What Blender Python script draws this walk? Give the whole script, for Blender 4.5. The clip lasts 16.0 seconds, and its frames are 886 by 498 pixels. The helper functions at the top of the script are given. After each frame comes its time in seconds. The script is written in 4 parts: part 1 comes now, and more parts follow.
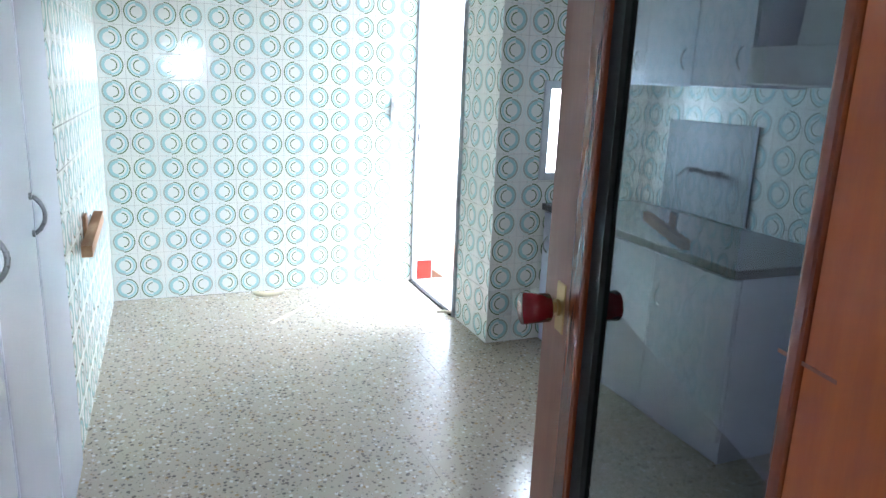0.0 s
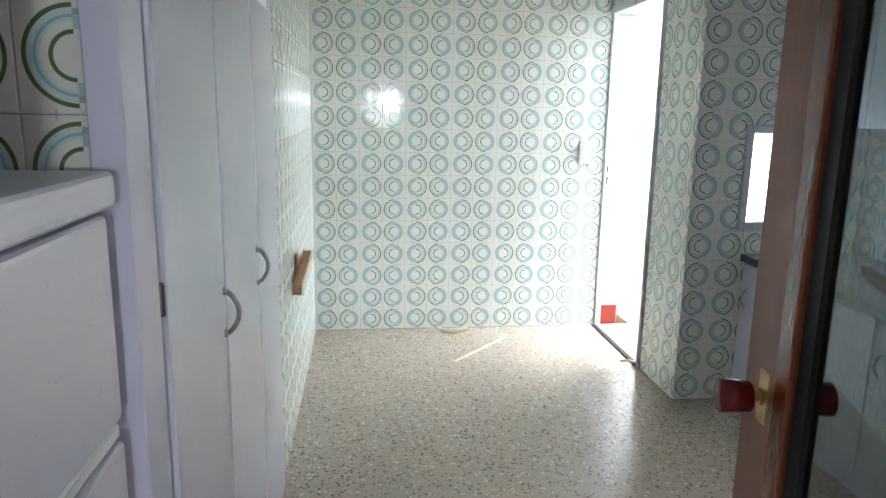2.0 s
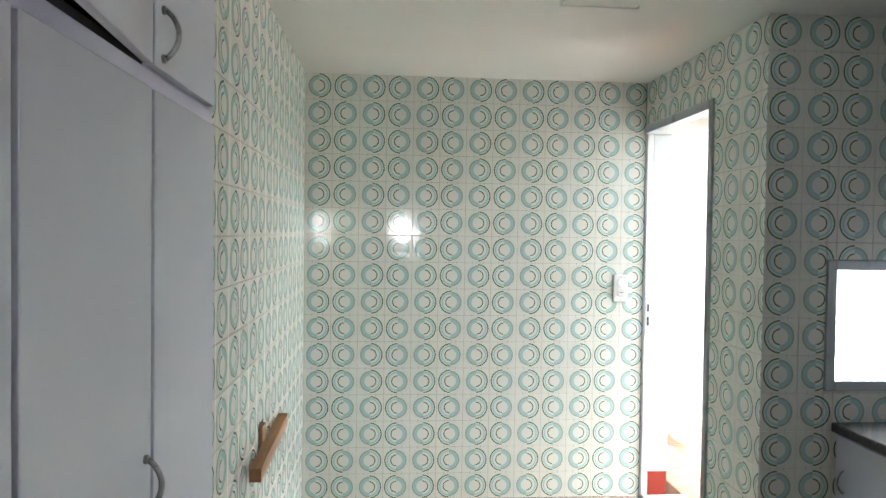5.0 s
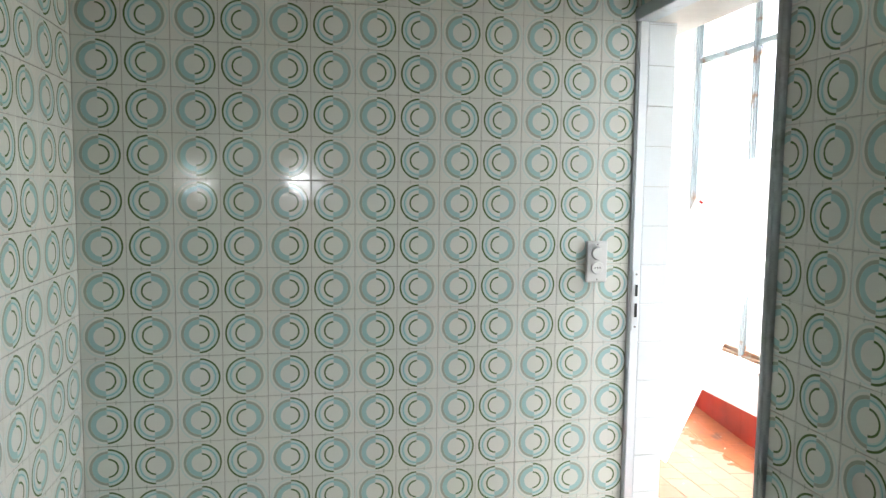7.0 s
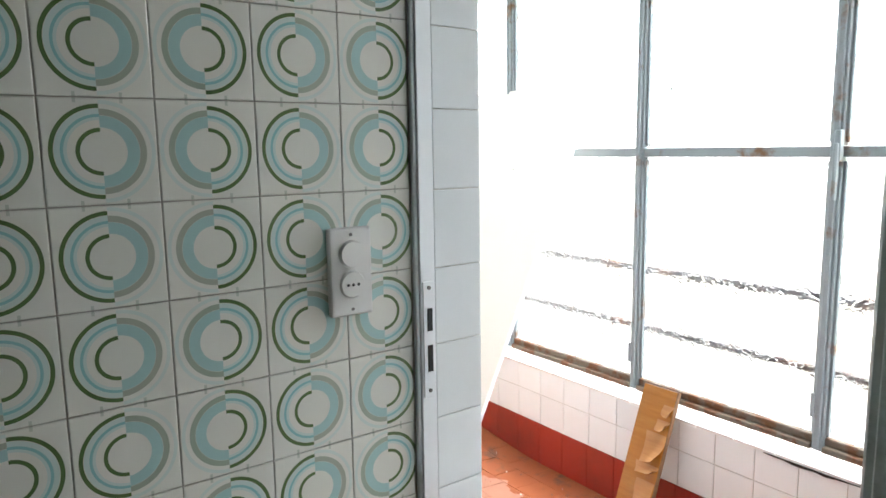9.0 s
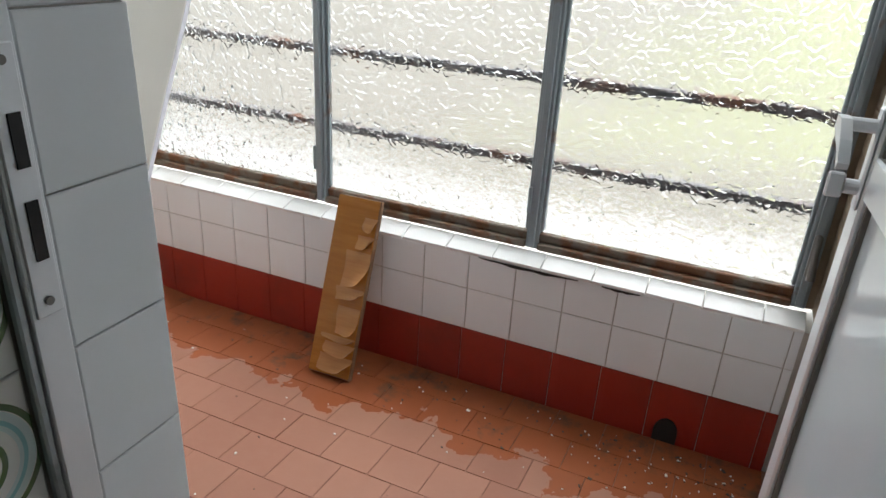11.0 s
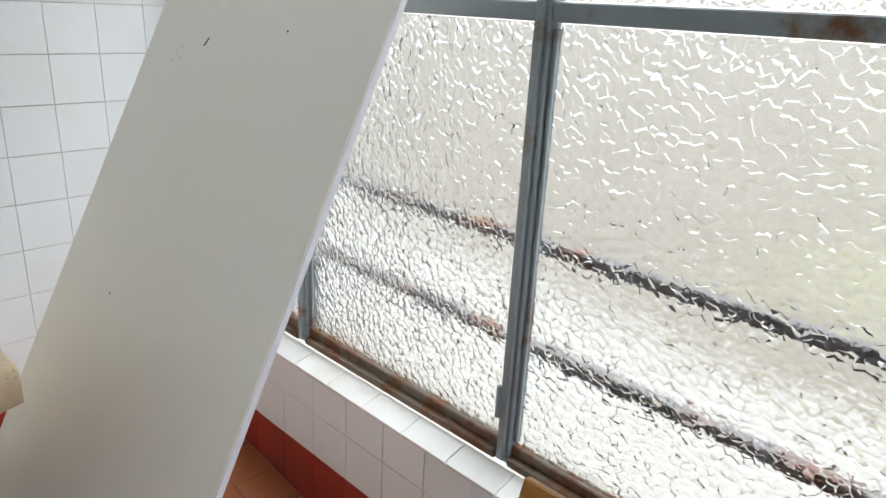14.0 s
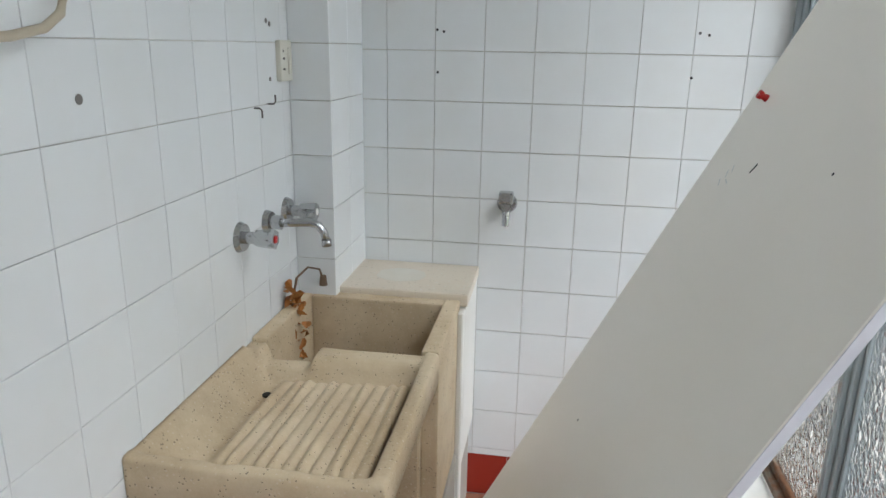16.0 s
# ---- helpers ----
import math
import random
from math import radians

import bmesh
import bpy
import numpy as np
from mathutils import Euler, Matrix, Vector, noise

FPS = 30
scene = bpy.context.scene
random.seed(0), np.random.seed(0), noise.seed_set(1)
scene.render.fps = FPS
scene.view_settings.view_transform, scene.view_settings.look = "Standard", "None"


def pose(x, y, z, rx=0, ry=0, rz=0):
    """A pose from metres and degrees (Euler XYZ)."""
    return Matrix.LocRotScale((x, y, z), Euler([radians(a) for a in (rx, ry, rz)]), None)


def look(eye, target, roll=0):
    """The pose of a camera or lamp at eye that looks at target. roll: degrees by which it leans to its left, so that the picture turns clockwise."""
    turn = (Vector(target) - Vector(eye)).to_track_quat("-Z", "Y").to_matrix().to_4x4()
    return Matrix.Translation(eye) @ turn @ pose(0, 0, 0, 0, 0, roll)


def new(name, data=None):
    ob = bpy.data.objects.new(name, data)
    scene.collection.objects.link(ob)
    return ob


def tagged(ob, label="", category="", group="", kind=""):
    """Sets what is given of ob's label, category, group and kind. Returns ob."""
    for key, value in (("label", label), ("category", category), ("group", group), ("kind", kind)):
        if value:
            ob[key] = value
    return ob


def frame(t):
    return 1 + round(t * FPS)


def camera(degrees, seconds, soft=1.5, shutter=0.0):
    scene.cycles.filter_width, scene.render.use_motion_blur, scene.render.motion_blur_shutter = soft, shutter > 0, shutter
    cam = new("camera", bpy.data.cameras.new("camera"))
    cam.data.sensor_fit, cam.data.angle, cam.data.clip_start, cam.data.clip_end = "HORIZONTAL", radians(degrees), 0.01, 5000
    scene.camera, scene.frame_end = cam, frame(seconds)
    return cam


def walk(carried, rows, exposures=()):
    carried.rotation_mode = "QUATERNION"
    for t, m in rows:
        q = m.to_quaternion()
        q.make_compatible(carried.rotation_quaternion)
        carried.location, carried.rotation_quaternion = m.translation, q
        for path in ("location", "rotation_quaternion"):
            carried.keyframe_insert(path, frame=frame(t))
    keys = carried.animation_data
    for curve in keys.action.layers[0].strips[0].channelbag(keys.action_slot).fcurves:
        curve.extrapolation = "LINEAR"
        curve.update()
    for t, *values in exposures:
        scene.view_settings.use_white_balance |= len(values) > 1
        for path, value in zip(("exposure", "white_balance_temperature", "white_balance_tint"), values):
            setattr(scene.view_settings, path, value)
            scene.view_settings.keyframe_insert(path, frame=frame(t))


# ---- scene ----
cam = camera(65.4, 16.0)
PATH = [
    (0, (0.346, -0.332, 1.403), (1.077, 1.469, 0.933), 2.3),
    (0.5, (0.339, -0.321, 1.374), (0.807, 1.524, 0.762), 2.1),
    (1, (0.336, -0.322, 1.371), (0.662, 1.509, 0.635), 1.3),
    (1.5, (0.33, -0.326, 1.429), (0.597, 1.545, 0.774), 1.2),
    (2, (0.324, -0.334, 1.487), (0.553, 1.612, 1.087), 1.0),
    (2.5, (0.322, -0.346, 1.534), (0.538, 1.635, 1.373), 1.2),
    (3, (0.327, -0.364, 1.571), (0.527, 1.626, 1.587), 1.2),
    (3.2, (0.334, -0.37, 1.584), (0.526, 1.62, 1.651), 1.1),
    (5.3, (0.499, 0.497, 1.505), (0.652, 2.489, 1.419), 0.8),
    (5.5, (0.513, 0.625, 1.496), (0.673, 2.616, 1.384), 0.7),
    (6, (0.555, 1.007, 1.462), (0.721, 2.995, 1.326), 0.4),
    (6.5, (0.621, 1.398, 1.455), (0.899, 3.373, 1.307), 0.5),
    (7, (0.726, 1.773, 1.476), (1.12, 3.727, 1.303), 0.7),
    (7.5, (0.848, 2.148, 1.494), (1.365, 4.069, 1.283), 0.1),
    (8, (0.984, 2.488, 1.497), (1.683, 4.342, 1.219), 1.0),
    (8.5, (1.124, 2.854, 1.473), (2.03, 4.614, 1.185), 1.5),
    (9, (1.246, 3.124, 1.423), (2.392, 4.737, 1.133), -0.9),
    (9.5, (1.449, 3.388, 1.371), (2.841, 4.78, 1.02), -0.6),
    (10, (1.563, 3.556, 1.344), (3.098, 4.719, 0.8), 0.7),
    (10.2, (1.585, 3.601, 1.324), (3.16, 4.66, 0.692), 1.3),
    (12.3, (1.767, 3.728, 1.232), (3.502, 4.222, 0.368), 4.9),
    (12.5, (1.84, 3.756, 1.258), (3.579, 4.29, 0.428), 5.0),
    (13, (2.041, 3.86, 1.334), (3.714, 4.61, 0.536), 3.9),
    (13.5, (2.209, 4.019, 1.396), (3.786, 5.015, 0.675), 3.1),
    (14, (2.429, 4.138, 1.394), (3.798, 5.435, 0.728), 3.0),
    (14.5, (2.603, 4.212, 1.402), (3.627, 5.802, 0.75), 5.5),
    (15, (2.721, 4.34, 1.373), (3.33, 6.131, 0.724), 6.4),
    (15.5, (2.815, 4.385, 1.403), (2.939, 6.259, 0.715), 4.3),
    (16, (2.901, 4.35, 1.504), (2.602, 6.246, 0.94), 1.0),
]
walk(cam, [(t, look(eye, target, roll)) for t, eye, target, roll in PATH],
     exposures=[(0.0, 6.65, 5350, 10), (0.8, 6.25, 5450, 11), (1.6, 6.1, 5750, 11), (3.0, 6.05, 6350, 10), (5.5, 5.6, 6300, 10), (7.0, 5.15, 6250, 9), (8.0, 4.9, 6250, 8), (9.0, 4.15, 6250, 8), (10.0, 3.0, 6200, 8), (12.4, 2.65, 6250, 8), (14.0, 2.55, 6200, 8), (15.5, 2.45, 6200, 8), (16.0, 2.4, 6150, 8)])

# ---- world and light: an overcast day ----
world = bpy.data.worlds.new("overcast_sky")
scene.world = world
world.use_nodes = True
wn = world.node_tree.nodes
wl = world.node_tree.links
sky = wn.new("ShaderNodeTexSky")
sky.sky_type = "NISHITA"
sky.sun_disc = False
sky.sun_elevation = radians(65)
sky.sun_rotation = radians(114)
sky.air_density = 1.0
sky.dust_density = 2.0
sky.ozone_density = 0.6
sat = wn.new("ShaderNodeHueSaturation")
sat.inputs["Saturation"].default_value = 0.2
wl.new(sky.outputs[0], sat.inputs["Color"])
wl.new(sat.outputs[0], wn["Background"].inputs["Color"])
wn["Background"].inputs["Strength"].default_value = 0.15
sun = new("sun", bpy.data.lights.new("sun", "SUN"))
sun.data.energy = 0.75
sun.data.angle = radians(60)
sun.data.color = (1.0, 0.985, 0.96)
sun.matrix_world = look((10, -0.5, 24), (0, 4, 0))


# ---- node helpers ----
class Tree:
    """Short-hand for building a node material."""

    def __init__(self, name, rough=0.5, metal=0.0, spec=0.5):
        self.m = bpy.data.materials.new(name)
        self.m.use_nodes = True
        self.n, self.l = self.m.node_tree.nodes, self.m.node_tree.links
        self.b = self.n["Principled BSDF"]
        self.put("Roughness", rough)
        self.put("Metallic", metal)
        self.put("Specular IOR Level", spec)

    def put(self, socket, value):
        if isinstance(value, bpy.types.NodeSocket):
            self.l.new(value, self.b.inputs[socket])
        elif isinstance(value, tuple):
            self.b.inputs[socket].default_value = (*value, 1.0)
        else:
            self.b.inputs[socket].default_value = value

    def math(self, op, a, b=0.0, c=0.0):
        nd = self.n.new("ShaderNodeMath")
        nd.operation = op
        for i, v in enumerate((a, b, c)):
            if isinstance(v, bpy.types.NodeSocket):
                self.l.new(v, nd.inputs[i])
            else:
                nd.inputs[i].default_value = v
        return nd.outputs[0]

    def coords(self, which="Object"):
        return self.n.new("ShaderNodeTexCoord").outputs[which]

    def world_coords(self):
        return self.n.new("ShaderNodeNewGeometry").outputs["Position"]

    def mapped(self, vec, scale=(1, 1, 1), rot=(0, 0, 0)):
        nd = self.n.new("ShaderNodeMapping")
        nd.inputs["Scale"].default_value = scale
        nd.inputs["Rotation"].default_value = rot
        self.l.new(vec, nd.inputs["Vector"])
        return nd.outputs[0]

    def noise(self, vec, scale, detail=3.0, rough=0.55):
        nd = self.n.new("ShaderNodeTexNoise")
        nd.inputs["Scale"].default_value = scale
        nd.inputs["Detail"].default_value = detail
        nd.inputs["Roughness"].default_value = rough
        self.l.new(vec, nd.inputs["Vector"])
        return nd.outputs[0]

    def voronoi(self, vec, scale, feature="F1", out="Distance", rnd=1.0):
        nd = self.n.new("ShaderNodeTexVoronoi")
        nd.feature = feature
        nd.inputs["Scale"].default_value = scale
        nd.inputs["Randomness"].default_value = rnd
        self.l.new(vec, nd.inputs["Vector"])
        return nd.outputs[out]

    def ramp(self, fac, *stops):
        nd = self.n.new("ShaderNodeValToRGB")
        els = nd.color_ramp.elements
        while len(els) < len(stops):
            els.new(0.5)
        for e, (p, c) in zip(els, stops):
            e.position = p
            e.color = (*c, 1.0) if isinstance(c, tuple) else (c, c, c, 1.0)
        self.l.new(fac, nd.inputs[0])
        return nd.outputs[0]

    def mix(self, fac, a, b, mode="MIX"):
        nd = self.n.new("ShaderNodeMix")
        nd.data_type = "RGBA"
        nd.blend_type = mode
        for sock, v in ((nd.inputs[0], fac), (nd.inputs[6], a), (nd.inputs[7], b)):
            if isinstance(v, bpy.types.NodeSocket):
                self.l.new(v, sock)
            else:
                sock.default_value = (*v, 1.0) if isinstance(v, tuple) else v
        return nd.outputs[2]

    def bump(self, height, strength=0.2, distance=0.002):
        nd = self.n.new("ShaderNodeBump")
        nd.inputs["Strength"].default_value = strength
        nd.inputs["Distance"].default_value = distance
        self.l.new(height, nd.inputs["Height"])
        self.l.new(nd.outputs[0], self.b.inputs["Normal"])

    def rand(self):
        return self.n.new("ShaderNodeObjectInfo").outputs["Random"]

    def island(self):
        return self.n.new("ShaderNodeNewGeometry").outputs["Random Per Island"]


def painted(name, col, rough=0.45, spots=(0.85, 0.9, 0.85), scale=4.0, bump=0.15, metal=0.0, amount=0.5):
    """Paint or plaster: broad stains and a fine grain."""
    t = Tree(name, rough, metal)
    p = t.world_coords()
    broad = t.ramp(t.noise(p, scale, 4), (0.35, 0.0), (0.75, 1.0))
    fine = t.noise(p, scale * 40, 3)
    c = t.mix(t.math("MULTIPLY", broad, amount), col, tuple(a * b for a, b in zip(col, spots)))
    t.put("Base Color", c)
    t.put("Roughness", t.math("ADD", t.math("MULTIPLY", fine, 0.15), rough - 0.07))
    t.bump(fine, bump, 0.001)
    return t.m


def patterned_tile():
    """Glazed 15 cm tile with a two-tone printed ring, dark on one half and pale on the other."""
    t = Tree("printed_ring_tile", 0.12)
    uv = t.n.new("ShaderNodeSeparateXYZ")
    t.l.new(t.coords("UV"), uv.inputs[0])
    u, v = uv.outputs[0], uv.outputs[1]
    du, dv = t.math("SUBTRACT", u, 0.5), t.math("SUBTRACT", v, 0.5)
    r = t.math("SQRT", t.math("ADD", t.math("MULTIPLY", du, du), t.math("MULTIPLY", dv, dv)))
    left = t.math("LESS_THAN", du, 0.0)
    right = t.math("SUBTRACT", 1.0, left)

    def ring(mid, half, side):
        return t.math("MULTIPLY", t.math("COMPARE", r, mid, half), side)

    p = t.world_coords()
    glaze = t.mix(t.math("MULTIPLY", t.noise(p, 3.0), 0.5), (0.80, 0.80, 0.74), (0.72, 0.73, 0.68))
    glaze = t.mix(t.math("MULTIPLY", t.rand(), 0.25), glaze, (0.70, 0.72, 0.66))
    ink = t.noise(p, 60.0, 2)
    green = t.mix(t.math("MULTIPLY", ink, 0.5), (0.10, 0.165, 0.06), (0.17, 0.235, 0.12))
    teal = t.mix(t.math("MULTIPLY", ink, 0.4), (0.20, 0.50, 0.52), (0.32, 0.60, 0.60))
    grey = t.mix(t.math("MULTIPLY", t.rand(), 0.7), (0.28, 0.37, 0.28), (0.36, 0.36, 0.30))
    c = glaze
    c = t.mix(t.math("MULTIPLY", ring(0.46, 0.018, right), 0.35), c, (0.45, 0.68, 0.68))
    c = t.mix(t.math("MULTIPLY", ring(0.368, 0.030, right), 0.8), c, grey)
    c = t.mix(t.math("MULTIPLY", ring(0.280, 0.055, right), 0.66), c, teal)
    c = t.mix(ring(0.423, 0.020, left), c, green)
    c = t.mix(t.math("MULTIPLY", ring(0.345, 0.052, left), 0.45), c, (0.42, 0.68, 0.68))
    c = t.mix(t.math("MULTIPLY", ring(0.335, 0.014, left), 0.8), c, teal)
    c = t.mix(ring(0.203, 0.019, left), c, green)
    tick = t.math("MULTIPLY", t.math("COMPARE", t.math("ABSOLUTE", du), 0.2, 0.014),
                  t.math("GREATER_THAN", t.math("ABSOLUTE", dv), 0.45))
    c = t.mix(t.math("MULTIPLY", tick, 0.45), c, (0.30, 0.38, 0.30))
    t.put("Base Color", c)
    t.put("Roughness", t.math("ADD", t.math("MULTIPLY", t.noise(p, 25.0), 0.10), 0.07))
    t.bump(t.noise(p, 9.0, 2), 0.25, 0.004)
    return t.m


def plain_tile(name, col, rough=0.14, stain=(0.62, 0.58, 0.50), amount=0.25, relief=0.2):
    t = Tree(name, rough)
    p = t.world_coords()
    c = t.mix(t.math("MULTIPLY", t.rand(), 0.35), col, tuple(0.9 * a for a in col))
    c = t.mix(t.math("MULTIPLY", t.ramp(t.noise(p, 2.2, 5, 0.65), (0.48, 0.0), (0.8, 1.0)), amount), c, stain)
    t.put("Base Color", c)
    t.put("Roughness", t.math("ADD", t.math("MULTIPLY", t.noise(p, 20.0), 0.12), rough - 0.05))
    t.bump(t.noise(p, 8.0, 2), relief, 0.004)
    return t.m


def terrazzo(name, base, base2, chips, scale, rough, chip_cut=0.42, stains=0.0):
    """Ground aggregate: a mottled paste with stone chips of several sizes and colours."""
    t = Tree(name, rough)
    p = t.world_coords()
    wob = t.noise(p, scale * 2.0, 2)
    vec = t.n.new("ShaderNodeVectorMath")
    vec.operation = "ADD"
    t.l.new(p, vec.inputs[0])
    sc = t.n.new("ShaderNodeVectorMath")
    sc.operation = "SCALE"
    sc.inputs["Scale"].default_value = 0.35 / scale
    t.l.new(wob, sc.inputs[0])
    t.l.new(sc.outputs[0], vec.inputs[1])
    c = t.mix(t.noise(p, 3.0, 5), base, base2)
    for k, (s, cut) in enumerate(((scale, chip_cut), (scale * 1.9, chip_cut * 0.9), (scale * 0.85, chip_cut * 0.8))):
        near = t.math("LESS_THAN", t.voronoi(vec.outputs[0], s), cut * 0.75)
        cell = t.voronoi(vec.outputs[0], s, out="Color")
        sep = t.n.new("ShaderNodeSeparateColor")
        t.l.new(cell, sep.inputs[0])
        stops = [(i / len(chips), ch) for i, ch in enumerate(chips)]
        col = t.ramp(sep.outputs[k], *stops)
        col.node.color_ramp.interpolation = "CONSTANT"
        have = t.math("GREATER_THAN", sep.outputs[(k + 1) % 3], (0.40, 0.45, 0.84)[k])
        c = t.mix(t.math("MULTIPLY", t.math("MULTIPLY", near, have), 0.9), c, col)
    if stains:
        c = t.mix(t.math("MULTIPLY", t.ramp(t.noise(p, 5.0, 6, 0.65), (0.45, 0.0), (0.72, 1.0)), stains), c,
                  tuple(0.6 * a for a in base))
    t.put("Base Color", c)
    t.put("Roughness", t.math("ADD", t.math("MULTIPLY", t.noise(p, 12.0, 4), 0.06), rough - 0.03))
    t.bump(t.noise(p, scale * 4, 4), 0.12, 0.001)
    return t.m


def wood(name, light, dark, rough=0.35, grain=(2.0, 30.0, 30.0), coat=0.0):
    t = Tree(name, rough)
    p = t.mapped(t.coords("Object"), grain)
    g = t.noise(p, 1.6, 6, 0.65)
    g2 = t.noise(t.mapped(t.coords("Object"), tuple(a * 5 for a in grain)), 2.0, 3)
    c = t.mix(t.ramp(g, (0.3, 0.0), (0.7, 1.0)), light, dark)
    c = t.mix(t.math("MULTIPLY", g2, 0.3), c, tuple(0.6 * a for a in dark))
    t.put("Base Color", c)
    t.put("Coat Weight", coat)
    t.bump(g2, 0.15, 0.0008)
    return t.m


def metal(name, col, rough=0.3, worn=None, metallic=1.0, scale=18.0, cut=0.55):
    t = Tree(name, rough, metallic)
    p = t.world_coords()
    g = t.noise(p, scale, 5, 0.6)
    if worn:
        m = t.ramp(g, (cut, 0.0), (cut + 0.12, 1.0))
        t.put("Base Color", t.mix(m, col, worn))
        t.put("Metallic", t.math("MULTIPLY", t.math("SUBTRACT", 1.0, m), metallic))
    else:
        t.put("Base Color", t.mix(t.math("MULTIPLY", g, 0.3), col, tuple(0.8 * a for a in col)))
    t.put("Roughness", t.math("ADD", t.math("MULTIPLY", g, 0.25), rough - 0.1))
    t.bump(t.noise(p, scale * 6, 3), 0.1, 0.0006)
    return t.m


def hammered_glass():
    """Cast glass with a cobbled face: rounded pebbles about two centimetres across."""
    t = Tree("hammered_glass", 0.05)
    t.put("Base Color", (0.42, 0.42, 0.41))
    t.put("Transmission Weight", 1.0)
    t.put("IOR", 1.42)
    p = t.world_coords()
    mixv = t.mix(0.012, p, t.noise(p, 22.0, 2))
    cells = t.voronoi(mixv, 62.0, "F1")
    height = t.math("SUBTRACT", t.math("MULTIPLY", t.noise(p, 85.0, 1), 0.20), t.math("MULTIPLY", cells, cells))
    t.bump(height, 1.0, 0.0062)
    return t.m


def clear_glass(name, col=(0.95, 0.97, 0.96), rough=0.0):
    t = Tree(name, rough)
    t.put("Base Color", col)
    t.put("Transmission Weight", 1.0)
    t.put("IOR", 1.45)
    return t.m


def cast_stone():
    """Old cast stone: cream cement, brown stains, scattered dark aggregate and pits."""
    t = Tree("cast_stone", 0.62)
    p = t.world_coords()
    c = t.mix(t.ramp(t.noise(p, 5.0, 6, 0.6), (0.38, 0.0), (0.64, 1.0)), (0.64, 0.53, 0.365), (0.50, 0.375, 0.22))
    c = t.mix(t.math("MULTIPLY", t.ramp(t.noise(p, 2.3, 5, 0.65), (0.47, 0.0), (0.66, 1.0)), 0.75), c, (0.34, 0.24, 0.13))
    grain = t.noise(p, 210.0, 3, 0.6)
    c = t.mix(t.math("MULTIPLY", grain, 0.35), c, (0.72, 0.64, 0.50))
    some = t.ramp(t.noise(p, 38.0, 2), (0.50, 0.0), (0.56, 1.0))
    dots = t.math("LESS_THAN", t.voronoi(p, 115.0, "F1"), 0.205)
    c = t.mix(t.math("MULTIPLY", t.math("MULTIPLY", dots, some), 0.75), c, (0.13, 0.10, 0.075))
    pale = t.math("MULTIPLY", t.math("LESS_THAN", t.voronoi(p, 80.0, "F1"), 0.18), 0.3)
    c = t.mix(pale, c, (0.70, 0.63, 0.52))
    t.put("Base Color", c)
    t.bump(t.math("ADD", t.noise(p, 55.0, 5, 0.65), t.math("MULTIPLY", dots, -0.25)), 0.5, 0.0025)
    return t.m


def wet_clay():
    """Red clay paving: dry and dusty in the open, dark and wet in an irregular pool along the parapet."""
    t = Tree("red_clay_paving", 0.55)
    p = t.world_coords()
    sep = t.n.new("ShaderNodeSeparateXYZ")
    t.l.new(p, sep.inputs[0])
    edge = t.math("ADD", sep.outputs[0], t.math("MULTIPLY", t.math("SUBTRACT", t.noise(p, 5.5, 5, 0.6), 0.5), 0.55))
    pool = t.math("GREATER_THAN", edge, 3.12)
    dusty = t.mix(t.noise(p, 3.0, 5, 0.6), (0.29, 0.115, 0.068), (0.36, 0.175, 0.11))
    dusty = t.mix(t.math("MULTIPLY", t.rand(), 0.45), dusty, (0.25, 0.095, 0.055))
    soaked = t.mix(t.noise(p, 6.0, 4), (0.25, 0.072, 0.028), (0.32, 0.105, 0.045))
    silt = t.ramp(t.noise(p, 7.0, 6, 0.7), (0.52, 0.0), (0.66, 1.0))
    near_wall = t.math("GREATER_THAN", edge, 3.24)
    soaked = t.mix(t.math("MULTIPLY", t.math("MULTIPLY", silt, near_wall), 0.75), soaked, (0.085, 0.065, 0.045))
    t.put("Base Color", t.mix(pool, dusty, soaked))
    t.put("Roughness", t.math("SUBTRACT", t.math("ADD", 0.5, t.math("MULTIPLY", t.noise(p, 30.0), 0.2)),
                              t.math("MULTIPLY", pool, 0.40)))
    t.bump(t.noise(p, 45.0, 4), 0.25, 0.0015)
    return t.m


def worn_lawn():
    """Pale trodden ground that passes gradually into a sunlit lawn."""
    t = Tree("worn_lawn", 0.9)
    p = t.world_coords()
    sep = t.n.new("ShaderNodeSeparateXYZ")
    t.l.new(p, sep.inputs[0])
    across = t.math("DIVIDE", t.math("SUBTRACT", 6.6, sep.outputs[1]), 5.0)
    out = t.math("DIVIDE", t.math("SUBTRACT", sep.outputs[0], 5.6), 3.0)
    edge = t.math("ADD", t.math("MINIMUM", across, out), t.math("MULTIPLY", t.math("SUBTRACT", t.noise(p, 0.45, 4), 0.5), 1.3))
    grass = t.mix(t.noise(p, 2.5, 5), (0.32, 0.335, 0.175), (0.40, 0.40, 0.25))
    bare = t.mix(t.noise(p, 0.8, 5), (0.34, 0.315, 0.265), (0.22, 0.20, 0.165))
    paved = t.ramp(t.math("SUBTRACT", sep.outputs[0], t.math("ADD", 4.6, t.noise(p, 1.5, 3))), (0.0, 1.0), (0.5, 0.0))
    bare = t.mix(paved, bare, (0.50, 0.49, 0.46))
    t.put("Base Color", t.mix(t.ramp(edge, (0.15, 0.0), (0.85, 1.0)), bare, grass))
    t.bump(t.noise(p, 18.0, 4), 0.6, 0.02)
    return t.m


M_RING = patterned_tile()
M_WHITE = plain_tile("white_glazed_tile", (0.76, 0.79, 0.81))
M_SILL = plain_tile("white_sill_tile", (0.78, 0.79, 0.78), 0.2, (0.30, 0.26, 0.20), 0.5)
